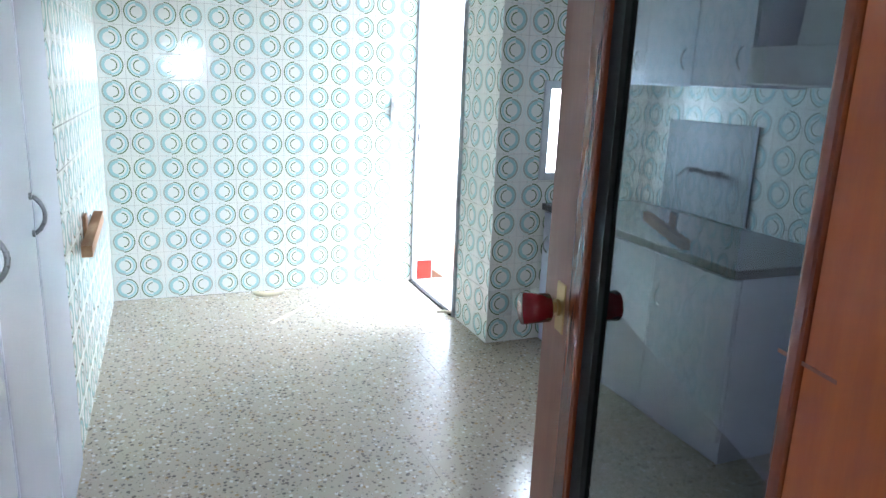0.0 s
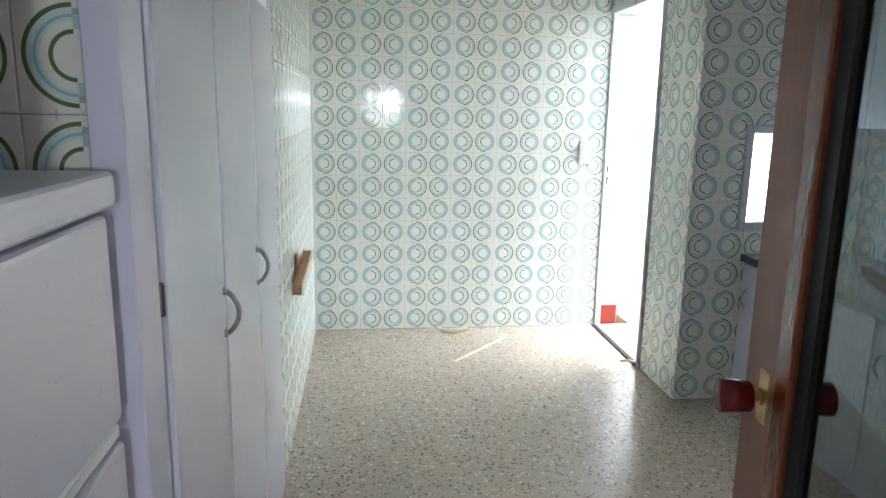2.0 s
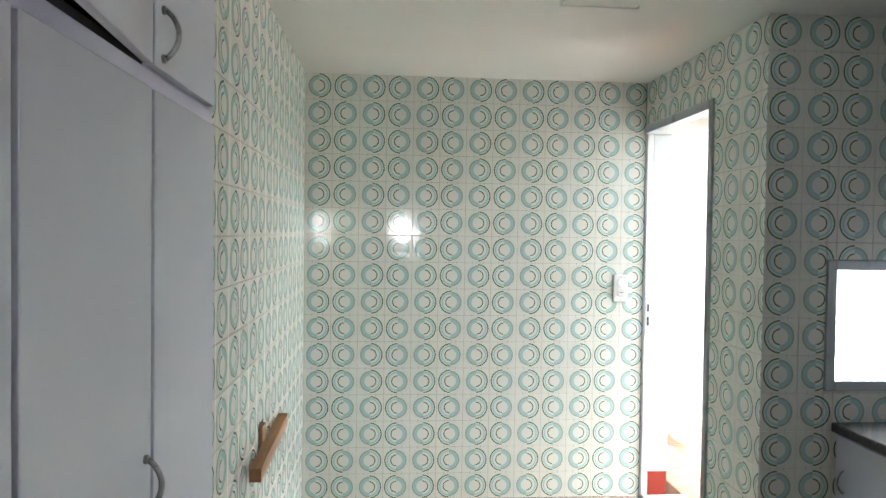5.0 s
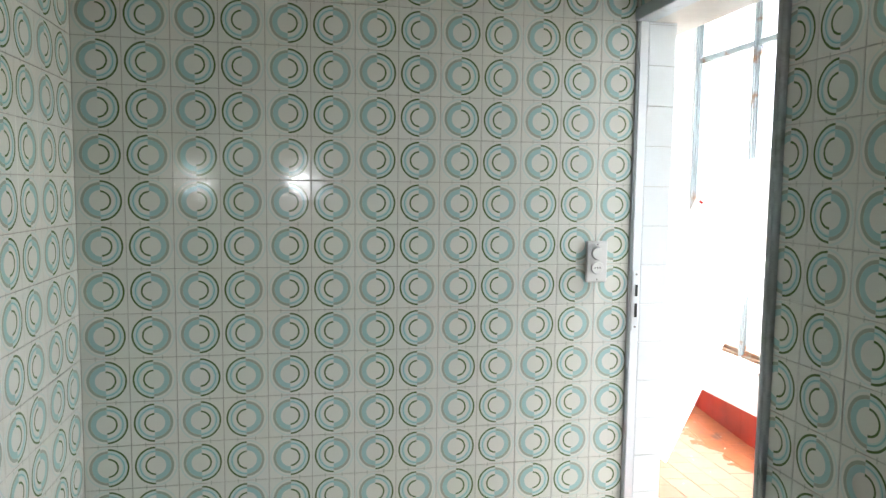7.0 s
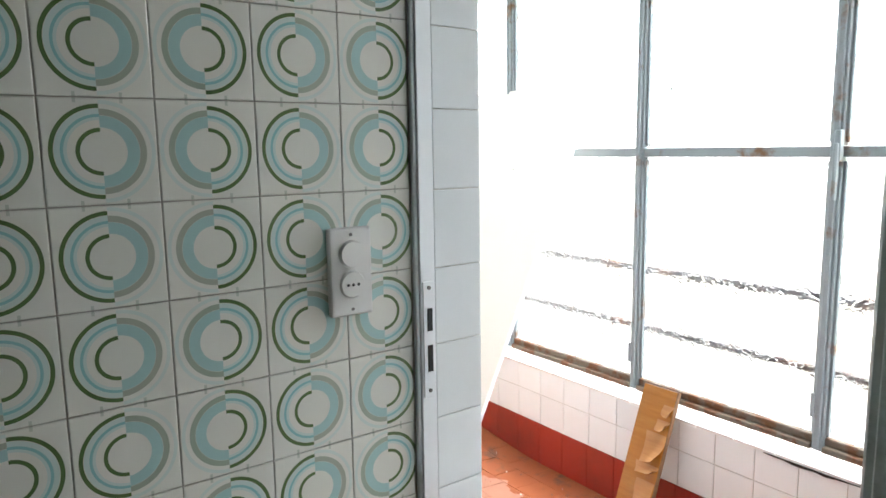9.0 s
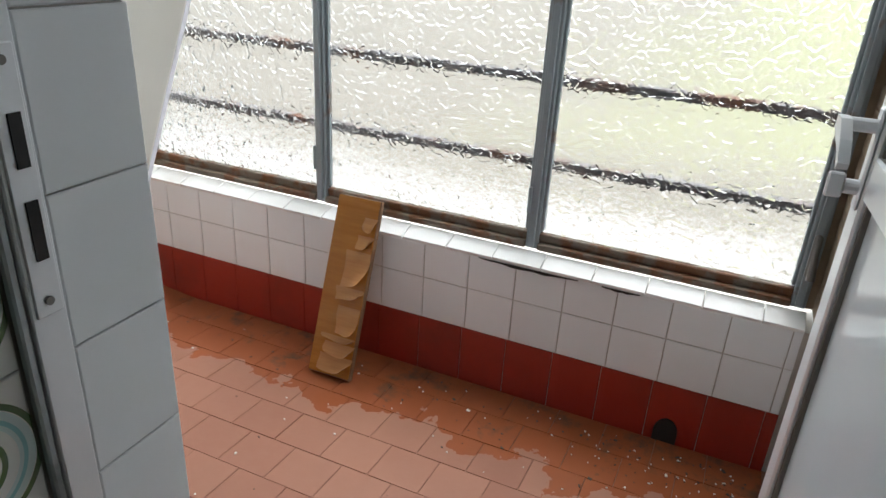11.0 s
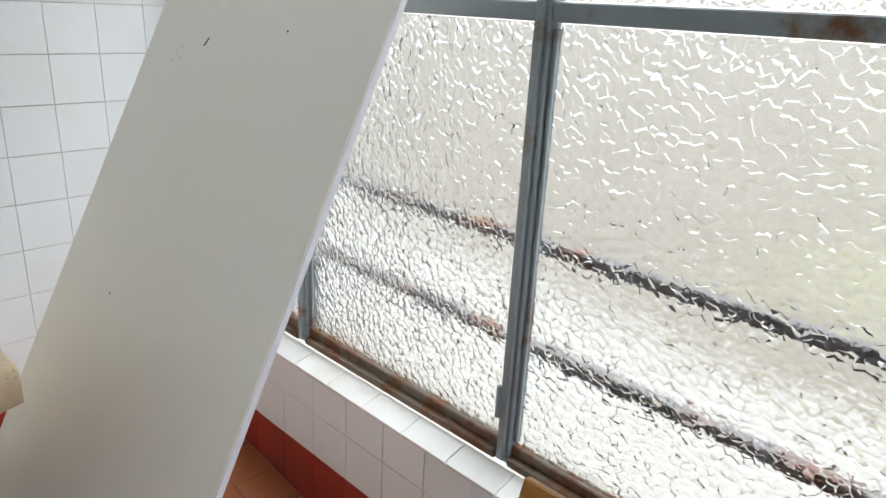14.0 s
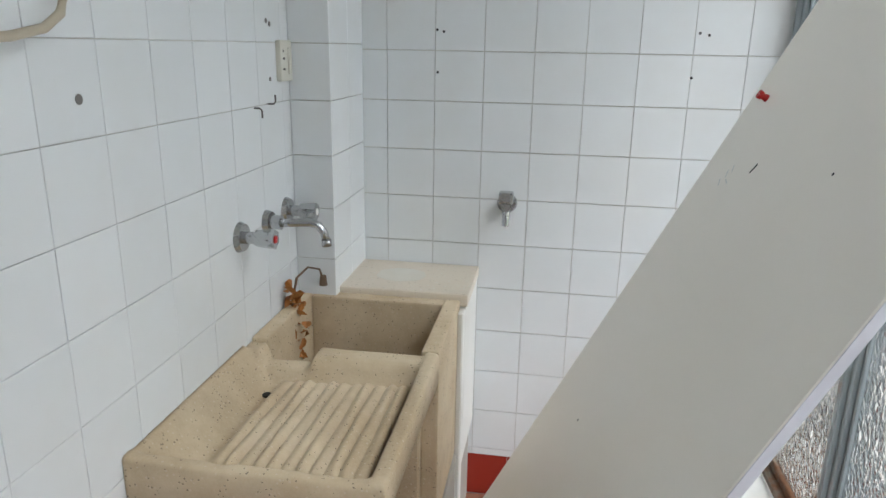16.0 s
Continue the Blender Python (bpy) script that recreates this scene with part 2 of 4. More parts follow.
M_REDTILE = plain_tile("oxide_red_skirting_tile", (0.30, 0.030, 0.018), 0.22, (0.12, 0.03, 0.02), 0.7)
M_GROUT = painted("grey_cement_grout", (0.46, 0.44, 0.40), 0.9, (0.55, 0.52, 0.46), 5.0, 0.3)
M_BROKEN = painted("bare_brown_plaster", (0.30, 0.235, 0.165), 0.95, (0.5, 0.45, 0.38), 22.0, 0.9)
M_GROUTW = painted("pale_grout", (0.62, 0.61, 0.58), 0.9, (0.6, 0.57, 0.5), 5.0, 0.3)
M_WHITEWALL = painted("white_wall_paint", (0.80, 0.80, 0.78), 0.75, (0.9, 0.88, 0.82), 2.5, 0.2)
M_CEIL = painted("matt_ceiling_paint", (0.78, 0.78, 0.74), 0.85, (0.92, 0.91, 0.88), 1.5, 0.15)
M_FLOOR = terrazzo("kitchen_terrazzo", (0.46, 0.40, 0.32), (0.50, 0.435, 0.35),
                   [(0.15, 0.13, 0.115), (0.70, 0.68, 0.64), (0.24, 0.20, 0.165), (0.60, 0.57, 0.52), (0.19, 0.165, 0.145), (0.36, 0.25, 0.13), (0.27, 0.245, 0.22)],
                   54.0, 0.22, 0.50)
M_CLAY = wet_clay()
M_MORTAR = painted("pale_floor_mortar", (0.27, 0.135, 0.085), 0.9, (0.5, 0.4, 0.35), 6.0, 0.3)
M_LAM = painted("white_gloss_laminate", (0.737, 0.751, 0.853), 0.05, (0.95, 0.95, 0.96), 3.0, 0.02, amount=0.6)
M_ENAMEL = painted("white_fridge_enamel", (0.70, 0.71, 0.80), 0.3, (0.9, 0.9, 0.92), 2.0, 0.05)
M_LAMEDGE = painted("lilac_white_enamel", (0.686, 0.679, 0.835), 0.3, (0.85, 0.84, 0.84), 6.0, 0.1)
# near black: painted shade inside the ajar cabinet, and the threshold strip's colour
M_DARK = painted("gap_shade_and_strip_black", (0.02, 0.02, 0.02), 0.8)
M_HANDLE = metal("worn_chrome", (0.36, 0.37, 0.39), 0.28, (0.16, 0.15, 0.15), 1.0, 60.0)
M_IRON = metal("dull_iron", (0.22, 0.21, 0.20), 0.5)
M_CHROME = metal("chrome", (0.50, 0.51, 0.52), 0.2, (0.26, 0.27, 0.26), 1.0, 30.0)
M_DULL = metal("dull_zinc", (0.20, 0.22, 0.24), 0.62, metallic=0.3)
M_ALU = metal("brushed_aluminium", (0.78, 0.80, 0.82), 0.34, metallic=0.45)
M_STEEL = metal("grey_painted_steel", (0.26, 0.30, 0.32), 0.45, (0.17, 0.085, 0.04), 0.2, 9.0, 0.57)
M_RUST = metal("rusted_steel", (0.15, 0.12, 0.09), 0.7, (0.13, 0.055, 0.022), 0.1, 14.0, 0.45)
M_BAR = metal("rusty_bar_paint", (0.22, 0.21, 0.22), 0.6, (0.24, 0.10, 0.05), 0.1, 5.0, 0.52)
M_FRAME = metal("galvanised_door_frame", (0.50, 0.54, 0.56), 0.4, (0.32, 0.34, 0.35), 0.4, 8.0)
M_HAMMER = hammered_glass()
# opaque bluish white: the sky's reflection in the door glass, painted on
M_SKYPANE = painted("painted_sky_reflection_pane", (0.66, 0.71, 0.73), 0.1, (0.85, 0.9, 0.92), 3.0, 0.05)
# clear door glass; the dark tint paints the dimness of the worktop side
M_DIMPANE = clear_glass("dimmed_pane", (0.23, 0.275, 0.29))
M_DOORWOOD = wood("varnished_door_wood", (0.54, 0.14, 0.014), (0.40, 0.085, 0.008), 0.3, (14.0, 14.0, 1.6), 0.2)
M_BEAD = wood("dark_varnished_bead", (0.24, 0.055, 0.012), (0.16, 0.03, 0.008), 0.22, (14.0, 14.0, 1.6), 0.4)
# door wood again, kitchen light on the lock stile put into its colour
M_DOOREDGE = wood("lit_stile_and_scratch_wood", (0.30, 0.115, 0.06), (0.22, 0.075, 0.036), 0.4, (14.0, 14.0, 1.6))
M_BOARD = wood("peeling_veneer", (0.41, 0.175, 0.032), (0.29, 0.11, 0.016), 0.26, (30.0, 3.0, 3.0))
M_VENEER = wood("curled_veneer", (0.46, 0.23, 0.07), (0.33, 0.13, 0.03), 0.45, (30.0, 3.0, 3.0))
M_CORE = wood("board_core", (0.20, 0.10, 0.04), (0.12, 0.06, 0.025), 0.7, (30.0, 3.0, 3.0))
M_STUB = wood("raw_pine", (0.42, 0.24, 0.11), (0.28, 0.13, 0.05), 0.6, (20.0, 2.0, 20.0))
M_BRASS = metal("tarnished_brass", (0.50, 0.33, 0.14), 0.35)
M_KNOB = painted("oxblood_glaze", (0.16, 0.008, 0.012), 0.08, (0.7, 0.6, 0.6), 20.0, 0.02)
M_PLASTIC = painted("white_plastic", (0.72, 0.72, 0.71), 0.35, (0.92, 0.9, 0.86), 12.0, 0.05)
M_OLDPLASTIC = painted("aged_plastic", (0.66, 0.65, 0.58), 0.4, (0.9, 0.88, 0.8), 12.0, 0.05)
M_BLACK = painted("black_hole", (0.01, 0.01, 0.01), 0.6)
M_STONE = cast_stone()
M_MARBLE = terrazzo("worn_cream_slab", (0.74, 0.67, 0.57), (0.66, 0.575, 0.46), [(0.70, 0.66, 0.58), (0.55, 0.48, 0.38)], 60.0, 0.4, 0.3, 0.2)
M_LEAF = painted("dry_brown_leaf", (0.42, 0.17, 0.04), 0.6, (0.6, 0.5, 0.4), 40.0, 0.2)
M_TWIG = painted("dry_twig", (0.16, 0.10, 0.06), 0.7)
M_PANEL = painted("white_board_paint", (0.82, 0.79, 0.735), 0.38, (0.94, 0.93, 0.88), 1.6, 0.04)
M_PANELEDGE = painted("board_edge", (0.62, 0.62, 0.68), 0.45, (0.85, 0.85, 0.85), 6.0)
M_RED = painted("red_plastic", (0.50, 0.012, 0.012), 0.25)
M_BLUE = painted("pale_blue_plastic", (0.22, 0.42, 0.50), 0.4)
M_INK = painted("pen_mark", (0.03, 0.03, 0.035), 0.6)
M_COUNTER = terrazzo("dark_granite", (0.07, 0.07, 0.075), (0.10, 0.10, 0.10), [(0.04, 0.04, 0.04), (0.2, 0.2, 0.2), (0.12, 0.11, 0.1)], 120.0, 0.2)
M_HOSE = painted("cream_hose", (0.50, 0.44, 0.34), 0.5)
M_PEEL = painted("pale_peel", (0.66, 0.60, 0.45), 0.6, (0.8, 0.7, 0.5), 30.0)
M_LAMPBODY = painted("white_enamel", (0.74, 0.74, 0.70), 0.35, (0.92, 0.9, 0.84), 4.0, 0.03)
M_LIME = painted("limescale", (0.72, 0.69, 0.62), 0.8, (0.9, 0.88, 0.82), 20.0)
M_GRIT = painted("paint_flakes", (0.72, 0.70, 0.64), 0.8)
M_GRITD = painted("dark_grit", (0.05, 0.04, 0.03), 0.8)
M_GROUND = worn_lawn()


# ---- mesh helpers ----
def thing(name, x=0.0, y=0.0, z=0.0, label="", category="", group="", kind="", m=None):
    ob = new(name)
    ob.empty_display_size = 0.1
    ob.matrix_world = m if m is not None else Matrix.Translation((x, y, z))
    return tagged(ob, label, category, group, kind)


def finish(name, bm, material, smooth=False):
    bmesh.ops.recalc_face_normals(bm, faces=bm.faces)
    me = bpy.data.meshes.new(name)
    bm.to_mesh(me)
    bm.free()
    me.materials.append(material)
    if smooth:
        for p in me.polygons:
            p.use_smooth = True
    return me


def part(name, bm, material, parent, label="", smooth=False):
    """One mesh under a thing or a part; the bmesh is in the parent's space."""
    ob = new(name, finish(name, bm, material, smooth))
    ob.parent = parent
    return tagged(ob, label)


def solo(name, bm, material, label="", category="", kind="", group="", smooth=False):
    ob = new(name, finish(name, bm, material, smooth))
    return tagged(ob, label, category, group, kind)


def box(bm, x0, x1, y0, y1, z0, z1, bevel=0.0, seg=1, m=None):
    r = bmesh.ops.create_cube(bm, size=1.0)
    vs = r["verts"]
    for v in vs:
        v.co = Vector((x0 + (v.co.x + 0.5) * (x1 - x0), y0 + (v.co.y + 0.5) * (y1 - y0), z0 + (v.co.z + 0.5) * (z1 - z0)))
        if m is not None:
            v.co = m @ v.co
    if bevel:
        es = list({e for v in vs for e in v.link_edges})
        bmesh.ops.bevel(bm, geom=es, offset=bevel, segments=seg, affect="EDGES", profile=0.6)
    return bm


def boxed(*a, **k):
    return box(bmesh.new(), *a, **k)


def cyl(bm, p0, p1, r0, r1=None, n=16):
    p0, p1 = Vector(p0), Vector(p1)
    d = p1 - p0
    m = Matrix.Translation((p0 + p1) / 2) @ d.to_track_quat("Z", "Y").to_matrix().to_4x4()
    bmesh.ops.create_cone(bm, cap_ends=True, segments=n, radius1=r0, radius2=r0 if r1 is None else r1, depth=d.length, matrix=m)
    return bm


def cyled(*a, **k):
    return cyl(bmesh.new(), *a, **k)


def tube(bm, pts, r, n=8):
    """A round bar along a line of points."""
    pts = [Vector(p) for p in pts]
    rings = []
    up = Vector((0.13, 0.31, 0.94))
    for i, p in enumerate(pts):
        d = (pts[min(i + 1, len(pts) - 1)] - pts[max(i - 1, 0)]).normalized()
        a = d.cross(up).normalized()
        b = d.cross(a)
        rad = r(i / (len(pts) - 1)) if callable(r) else r
        rings.append([bm.verts.new(p + rad * (math.cos(2 * math.pi * k / n) * a + math.sin(2 * math.pi * k / n) * b)) for k in range(n)])
    for q, w in zip(rings, rings[1:]):
        for k in range(n):
            bm.faces.new((q[k], q[(k + 1) % n], w[(k + 1) % n], w[k]))
    bm.faces.new(rings[0])
    bm.faces.new(rings[-1])
    return bm


def prism(bm, outline, axis, a, b):
    """An outline in two coordinates, drawn out along the third axis from a to b."""
    def place(p, h):
        return {"x": (h, p[0], p[1]), "y": (p[0], h, p[1]), "z": (p[0], p[1], h)}[axis]
    lo = [bm.verts.new(place(p, a)) for p in outline]
    hi = [bm.verts.new(place(p, b)) for p in outline]
    n = len(outline)
    for i in range(n):
        bm.faces.new((lo[i], lo[(i + 1) % n], hi[(i + 1) % n], hi[i]))
    bm.faces.new(lo)
    bm.faces.new(hi)
    return bm


TILE_MESH = {}


def tile_mesh(w, h, u0, u1, v0, v1, material, thick, joint=0.0009, soft=0.0016):
    key = (round(w, 3), round(h, 3), round(u0, 3), round(u1, 3), round(v0, 3), round(v1, 3), material.name, thick)
    if key in TILE_MESH:
        return TILE_MESH[key]
    j, k = joint, joint + soft
    vs = [(j, j, 0), (w - j, j, 0), (w - j, h - j, 0), (j, h - j, 0),
          (j, j, thick - soft * 0.6), (w - j, j, thick - soft * 0.6), (w - j, h - j, thick - soft * 0.6), (j, h - j, thick - soft * 0.6),
          (k, k, thick), (w - k, k, thick), (w - k, h - k, thick), (k, h - k, thick)]
    fs = [(8, 9, 10, 11)]
    for a in range(4):
        b = (a + 1) % 4
        fs += [(a, b, b + 4, a + 4), (a + 4, b + 4, b + 8, a + 8)]
    me = bpy.data.meshes.new("tile")
    me.from_pydata(vs, [], fs)
    uv = me.uv_layers.new(name="UVMap")
    for lp in me.loops:
        c = me.vertices[lp.vertex_index].co
        uv.data[lp.index].uv = (u0 + (u1 - u0) * c.x / w, v0 + (v1 - v0) * c.y / h)
    me.materials.append(material)
    TILE_MESH[key] = me
    return me


def lay_tiles(parent, origin, udir, vdir, width, height, material, size=0.15, shift_u=0.0, shift_v=0.0, first=0, ring=False,
              skip=None, thick=0.004, name="tile", wobble=0.0, tall=None, joint=0.0009, soft=0.0016):
    """Tiles of their own over a rectangle; the lattice starts at -shift, edge tiles are cut."""
    o, u, v = Vector(origin), Vector(udir), Vector(vdir)
    nrm = u.cross(v)
    th = tall or size
    rot = Matrix((u, v, nrm)).transposed().to_4x4()
    ci = 0
    a = -shift_u
    while a < width - 0.004:
        a0, a1 = max(a, 0.0), min(a + size, width)
        b = -shift_v
        while b < height - 0.004:
            b0, b1 = max(b, 0.0), min(b + th, height)
            if a1 - a0 > 0.006 and b1 - b0 > 0.006 and not (skip and skip(a0, a1, b0, b1)):
                fu0, fu1 = (a0 - a) / size, (a1 - a) / size
                if ring and (ci + first) % 2 == 0:
                    fu0, fu1 = 1 - fu0, 1 - fu1
                me = tile_mesh(a1 - a0, b1 - b0, fu0, fu1, (b0 - b) / th, (b1 - b) / th, material, thick, joint, soft)
                ob = new(name, me)
                ob.parent = parent
                wob = Matrix.Identity(4)
                if wobble:
                    wob = Euler((random.gauss(0, wobble), random.gauss(0, wobble), 0)).to_matrix().to_4x4()
                ob.matrix_local = Matrix.Translation(o + u * a0 + v * b0) @ rot @ wob
            b += th
        a += size
        ci += 1


def wall(name, x0, x1, y0, y1, z0, z1, material=M_GROUT, holes=(), axis="x", kind="structure", label="", category="wall"):
    """A thick wall; holes are (a0, a1, z0, z1) along the wall's length, cut right through it."""
    bm = bmesh.new()
    if axis == "x":
        lo, hi = x0, x1
    else:
        lo, hi = y0, y1
    cuts = sorted({lo, hi, *[h[0] for h in holes], *[h[1] for h in holes]})
    for a, b in zip(cuts, cuts[1:]):
        mid = (a + b) / 2
        spans = [(z0, z1)]
        for h in holes:
            if h[0] <= mid <= h[1]:
                spans = [(s, e) for p, q in spans for s, e in ((p, min(q, h[2])), (max(p, h[3]), q)) if e - s > 1e-4]
        for s, e in spans:
            if axis == "x":
                box(bm, a, b, y0, y1, s, e)
            else:
                box(bm, x0, x1, a, b, s, e)
    bmesh.ops.remove_doubles(bm, verts=bm.verts, dist=1e-5)
    seen = {}
    for f in list(bm.faces):
        key = tuple(round(c, 4) for c in f.calc_center_median()) + (round(f.calc_area(), 5),)
        seen.setdefault(key, []).append(f)
    bmesh.ops.delete(bm, geom=[f for fs in seen.values() if len(fs) > 1 for f in fs], context="FACES_ONLY")
    return solo(name, bm, material, label, category, kind)


# ---- plan, in metres ----
CEIL = 2.392          # kitchen ceiling
FAR = 4.20            # kitchen end wall
XD = 1.942            # kitchen face of the wall to the gallery
PIER = 2.92           # corner of that wall
XR = 2.87             # kitchen's right wall
GL = 2.207            # gallery, inner wall
GW = 3.45             # gallery, parapet face
GN, GE = 3.41, 6.43   # gallery, near and far end
GC = 2.90             # gallery ceiling
PX, PY = 2.319, 6.118  # gallery corner pilaster
DOOR0, DOOR1, DTOP = 3.40, 4.20, 2.105
WINX = 3.545
SILL = 0.400
T = 0.004

# ---- kitchen shell ----
far_wall = wall("wall_north", -0.6, XD - 0.0, FAR + T, FAR + 0.15, 0, 3.0, label="kitchen end wall under printed ring tiles")
left_wall = wall("wall_west", -0.15, -T, 2.16, FAR, 0, CEIL, axis="y", label="kitchen side wall under printed ring tiles")
wall("wall_west_back", -0.75, -0.62, -0.1, FAR, 0, CEIL, M_WHITEWALL, axis="y", label="plain wall behind the built-in cabinets")
east_wall = wall("wall_gallery", XD + T, GL - T, PIER + T, GE, -0.15, 3.0, material=M_GROUTW, holes=[(DOOR0, DOOR1 + 0.25, -0.2, DTOP)], axis="y",
                 label="wall between kitchen and gallery with a doorway")
reveal_wall = wall("wall_reveal", XD + T, 2.10 - T, DOOR1 + 0.0, DOOR1 + 0.25, -0.15, DTOP, material=M_GROUTW, axis="y", label="tiled end of the wall beside the gallery doorway")
pier_wall = wall("wall_window", GL - T, XR, PIER + T, PIER + 0.11, 0, CEIL, holes=[(2.235, 2.60, 0.94, 1.40)], axis="x",
                 label="short kitchen wall with a small window")
right_wall = wall("wall_east", XR + T, XR + 0.12, -0.12, PIER + 0.11, 0, CEIL, axis="y", label="kitchen side wall behind the worktop")
wall("wall_entry", -0.62, XR, -0.14, -0.02, 0, CEIL, M_WHITEWALL, holes=[(0.05, 0.90, -0.01, 2.06)], axis="x", label="white wall with the entrance doorway")
niche_wall = wall("wall_niche", -0.62, -0.030, 0.64 + T, 0.72, 0, 1.80, label="tiled partition beside the refrigerator")
solo("ceiling", boxed(-0.75, XR + 0.12, -3.2, FAR, CEIL, CEIL + 0.1), M_CEIL, "matt white kitchen ceiling", "ceiling", "structure")
# hall behind the entrance
wall("wall_hall_west", -0.75, -0.62, -3.2, -0.1, 0, CEIL, M_WHITEWALL, axis="y", label="plain white hall wall")
wall("wall_hall_east", 1.7, 1.82, -3.2, -0.14, 0, CEIL, M_WHITEWALL, axis="y", label="plain white hall wall")
wall("wall_hall_south", -0.75, 1.82, -3.32, -3.2, 0, CEIL, M_WHITEWALL, holes=[(0.57, 0.83, 1.41, 1.69)], axis="x", label="hall end wall with a small window")

kfloor = solo("floor", boxed(-0.75, XD + T, -3.3, FAR, -0.12, -0.004), M_FLOOR, "terrazzo kitchen floor of large ground tiles", "floor", "structure")
floor_b = solo("floor_worktop_side", boxed(XD + T, XR + 0.1, -0.12, PIER + T, -0.12, -0.004), M_FLOOR, "terrazzo floor under the worktop", "floor", "structure")


# ---- gallery shell ----
def floor_z(x, y):
    """The gallery floor falls towards the drain in the parapet."""
    return -0.095 * min(1.0, max(0.0, (x - GL) / (GW - GL))) * min(1.0, max(0.0, (GE - y) / 0.9))


end_wall = wall("wall_gallery_end", GL - T, 3.75, GE + T, GE + 0.14, -0.15, GC, M_GROUTW, axis="x", label="gallery end wall under white tiles")
near_wall = wall("wall_gallery_near", GL - T, 3.62, GN - 0.10, GN - 0.022, -0.15, GC, M_WHITEWALL, axis="x", label="worn white gallery end wall")
parapet = wall("parapet", GW + T, 3.66, GN - 0.07, GE + T, -0.15, SILL - 0.034, axis="y", label="low tiled parapet under the gallery windows")
solo("gallery_ceiling", boxed(GL - T, 3.75, GN - 0.07, GE + 0.14, GC, GC + 0.1), M_CEIL, "white gallery ceiling", "ceiling", "structure")
wall("lintel", 3.47, 3.66, GN, GE, GC - 0.06, GC, M_WHITEWALL, axis="y", label="painted strip above the gallery windows")
solo("threshold", boxed(XD - 0.004, GL + 0.0, DOOR0, DOOR1, -0.12, 0.006, 0.003), M_GROUT, "worn cement threshold of the gallery doorway", "threshold", "structure")
bm = bmesh.new()
nx, ny = 12, 48
grid = [[bm.verts.new((GL + (GW + 0.1 - GL) * i / nx, GN - 0.05 + (GE + 0.1 - GN) * j / ny,
                       floor_z(GL + (GW + 0.1 - GL) * i / nx, GN - 0.05 + (GE + 0.1 - GN) * j / ny) - 0.0062)) for j in range(ny + 1)] for i in range(nx + 1)]
for i in range(nx):
    for j in range(ny):
        bm.faces.new((grid[i][j], grid[i + 1][j], grid[i + 1][j + 1], grid[i][j + 1]))
res = bmesh.ops.extrude_face_region(bm, geom=bm.faces[:])
for v in res["geom"]:
    if isinstance(v, bmesh.types.BMVert):
        v.co.z = -0.2
gfloor = solo("gallery_floor", bm, M_MORTAR, "red clay gallery floor, wet along the parapet", "floor", "structure")
pilaster = solo("pilaster", boxed(GL + T, PX - T, PY + T, GE, -0.1, GC), M_GROUT, "white tiled pilaster in the gallery corner", "pilaster", "structure")


# ---- outside ----
solo("ground", boxed(3.67, 400, -200, 260, -0.4, -0.16), M_GROUND, "pale bare ground with a worn lawn outside the gallery", "ground", "structure")
# bars outside the panes
for z in (0.64, 0.895):
    solo("window_bar", boxed(3.625, 3.655, GN, GE, z - 0.014, z + 0.014, 0.003), M_BAR, "rusty flat guard bar outside the gallery windows", "bar", "structure")

# ---- gallery windows ----
MULL = [3.435, 4.188, 4.952, 5.745, 6.40]
win = thing("gallery_window", WINX, 0, 0, "long grey steel window with hammered glass panes", "window", kind="structure")
for y in MULL:
    bm = boxed(-0.022, 0.022, y - 0.019, y + 0.019, SILL, GC - 0.06, 0.003)
    box(bm, -0.034, -0.02, y - 0.009, y + 0.009, SILL + 0.01, GC - 0.06, 0.002)
    part("mullion", bm, M_STEEL, win)
for z, hh in ((1.392, 0.018), (2.42, 0.018), (GC - 0.075, 0.015)):
    for a, b in zip(MULL, MULL[1:]):
        bm = boxed(-0.018, 0.018, a + 0.019, b - 0.019, z - hh, z + hh, 0.003)
        part("transom", bm, M_STEEL, win)
for a, b in zip(MULL, MULL[1:]):
    bm = boxed(-0.030, 0.020, a + 0.019, b - 0.019, SILL, SILL + 0.022, 0.003)
    box(bm, -0.012, 0.014, a + 0.019, b - 0.019, SILL + 0.022, SILL + 0.048, 0.003)
    part("bottom_rail", bm, M_RUST, win, "rusted lower window rail")
    for z0, z1 in ((SILL + 0.046, 1.372), (1.412, 2.40), (2.44, GC - 0.09)):
        bm = boxed(-0.002, 0.002, a + 0.017, b - 0.017, z0, z1)
        pane = part("pane", bm, M_HAMMER, win, "hammered glass pane")
        pane.visible_shadow = False
        for s in (-1, 1):
            bead = boxed(-0.009, 0.009, (a + 0.019 if s < 0 else b - 0.029), (a + 0.029 if s < 0 else b - 0.019), z0 + 0.01, z1 - 0.01, 0.002)
            part("glazing_bead", bead, M_STEEL, win)
for y in (4.965, 4.205):
    bm = cyled((-0.036, y, 0.52), (-0.036, y, 0.60), 0.006, n=10)
    part("hinge", bm, M_STEEL, win)
bm = boxed(-0.05, -0.02, 4.165, 4.185, 1.36, 1.46, 0.004)
box(bm, -0.062, -0.04, 4.168, 4.182, 1.24, 1.42, 0.004)
part("latch", bm, M_STEEL, win, "grey casement latch")
bm = boxed(-0.05, -0.03, 3.425, 3.445, 0.50, 0.62, 0.006)
cyl(bm, (-0.06, 3.43, 0.50), (-0.045, 3.435, 0.60), 0.012, 0.006, 10)
part("latch", bm, M_IRON, win, "corroded latch at the window's end")

bm = bmesh.new()
rnd = random.Random(12)
for k in range(44):
    z = 0.40 + k * 0.055
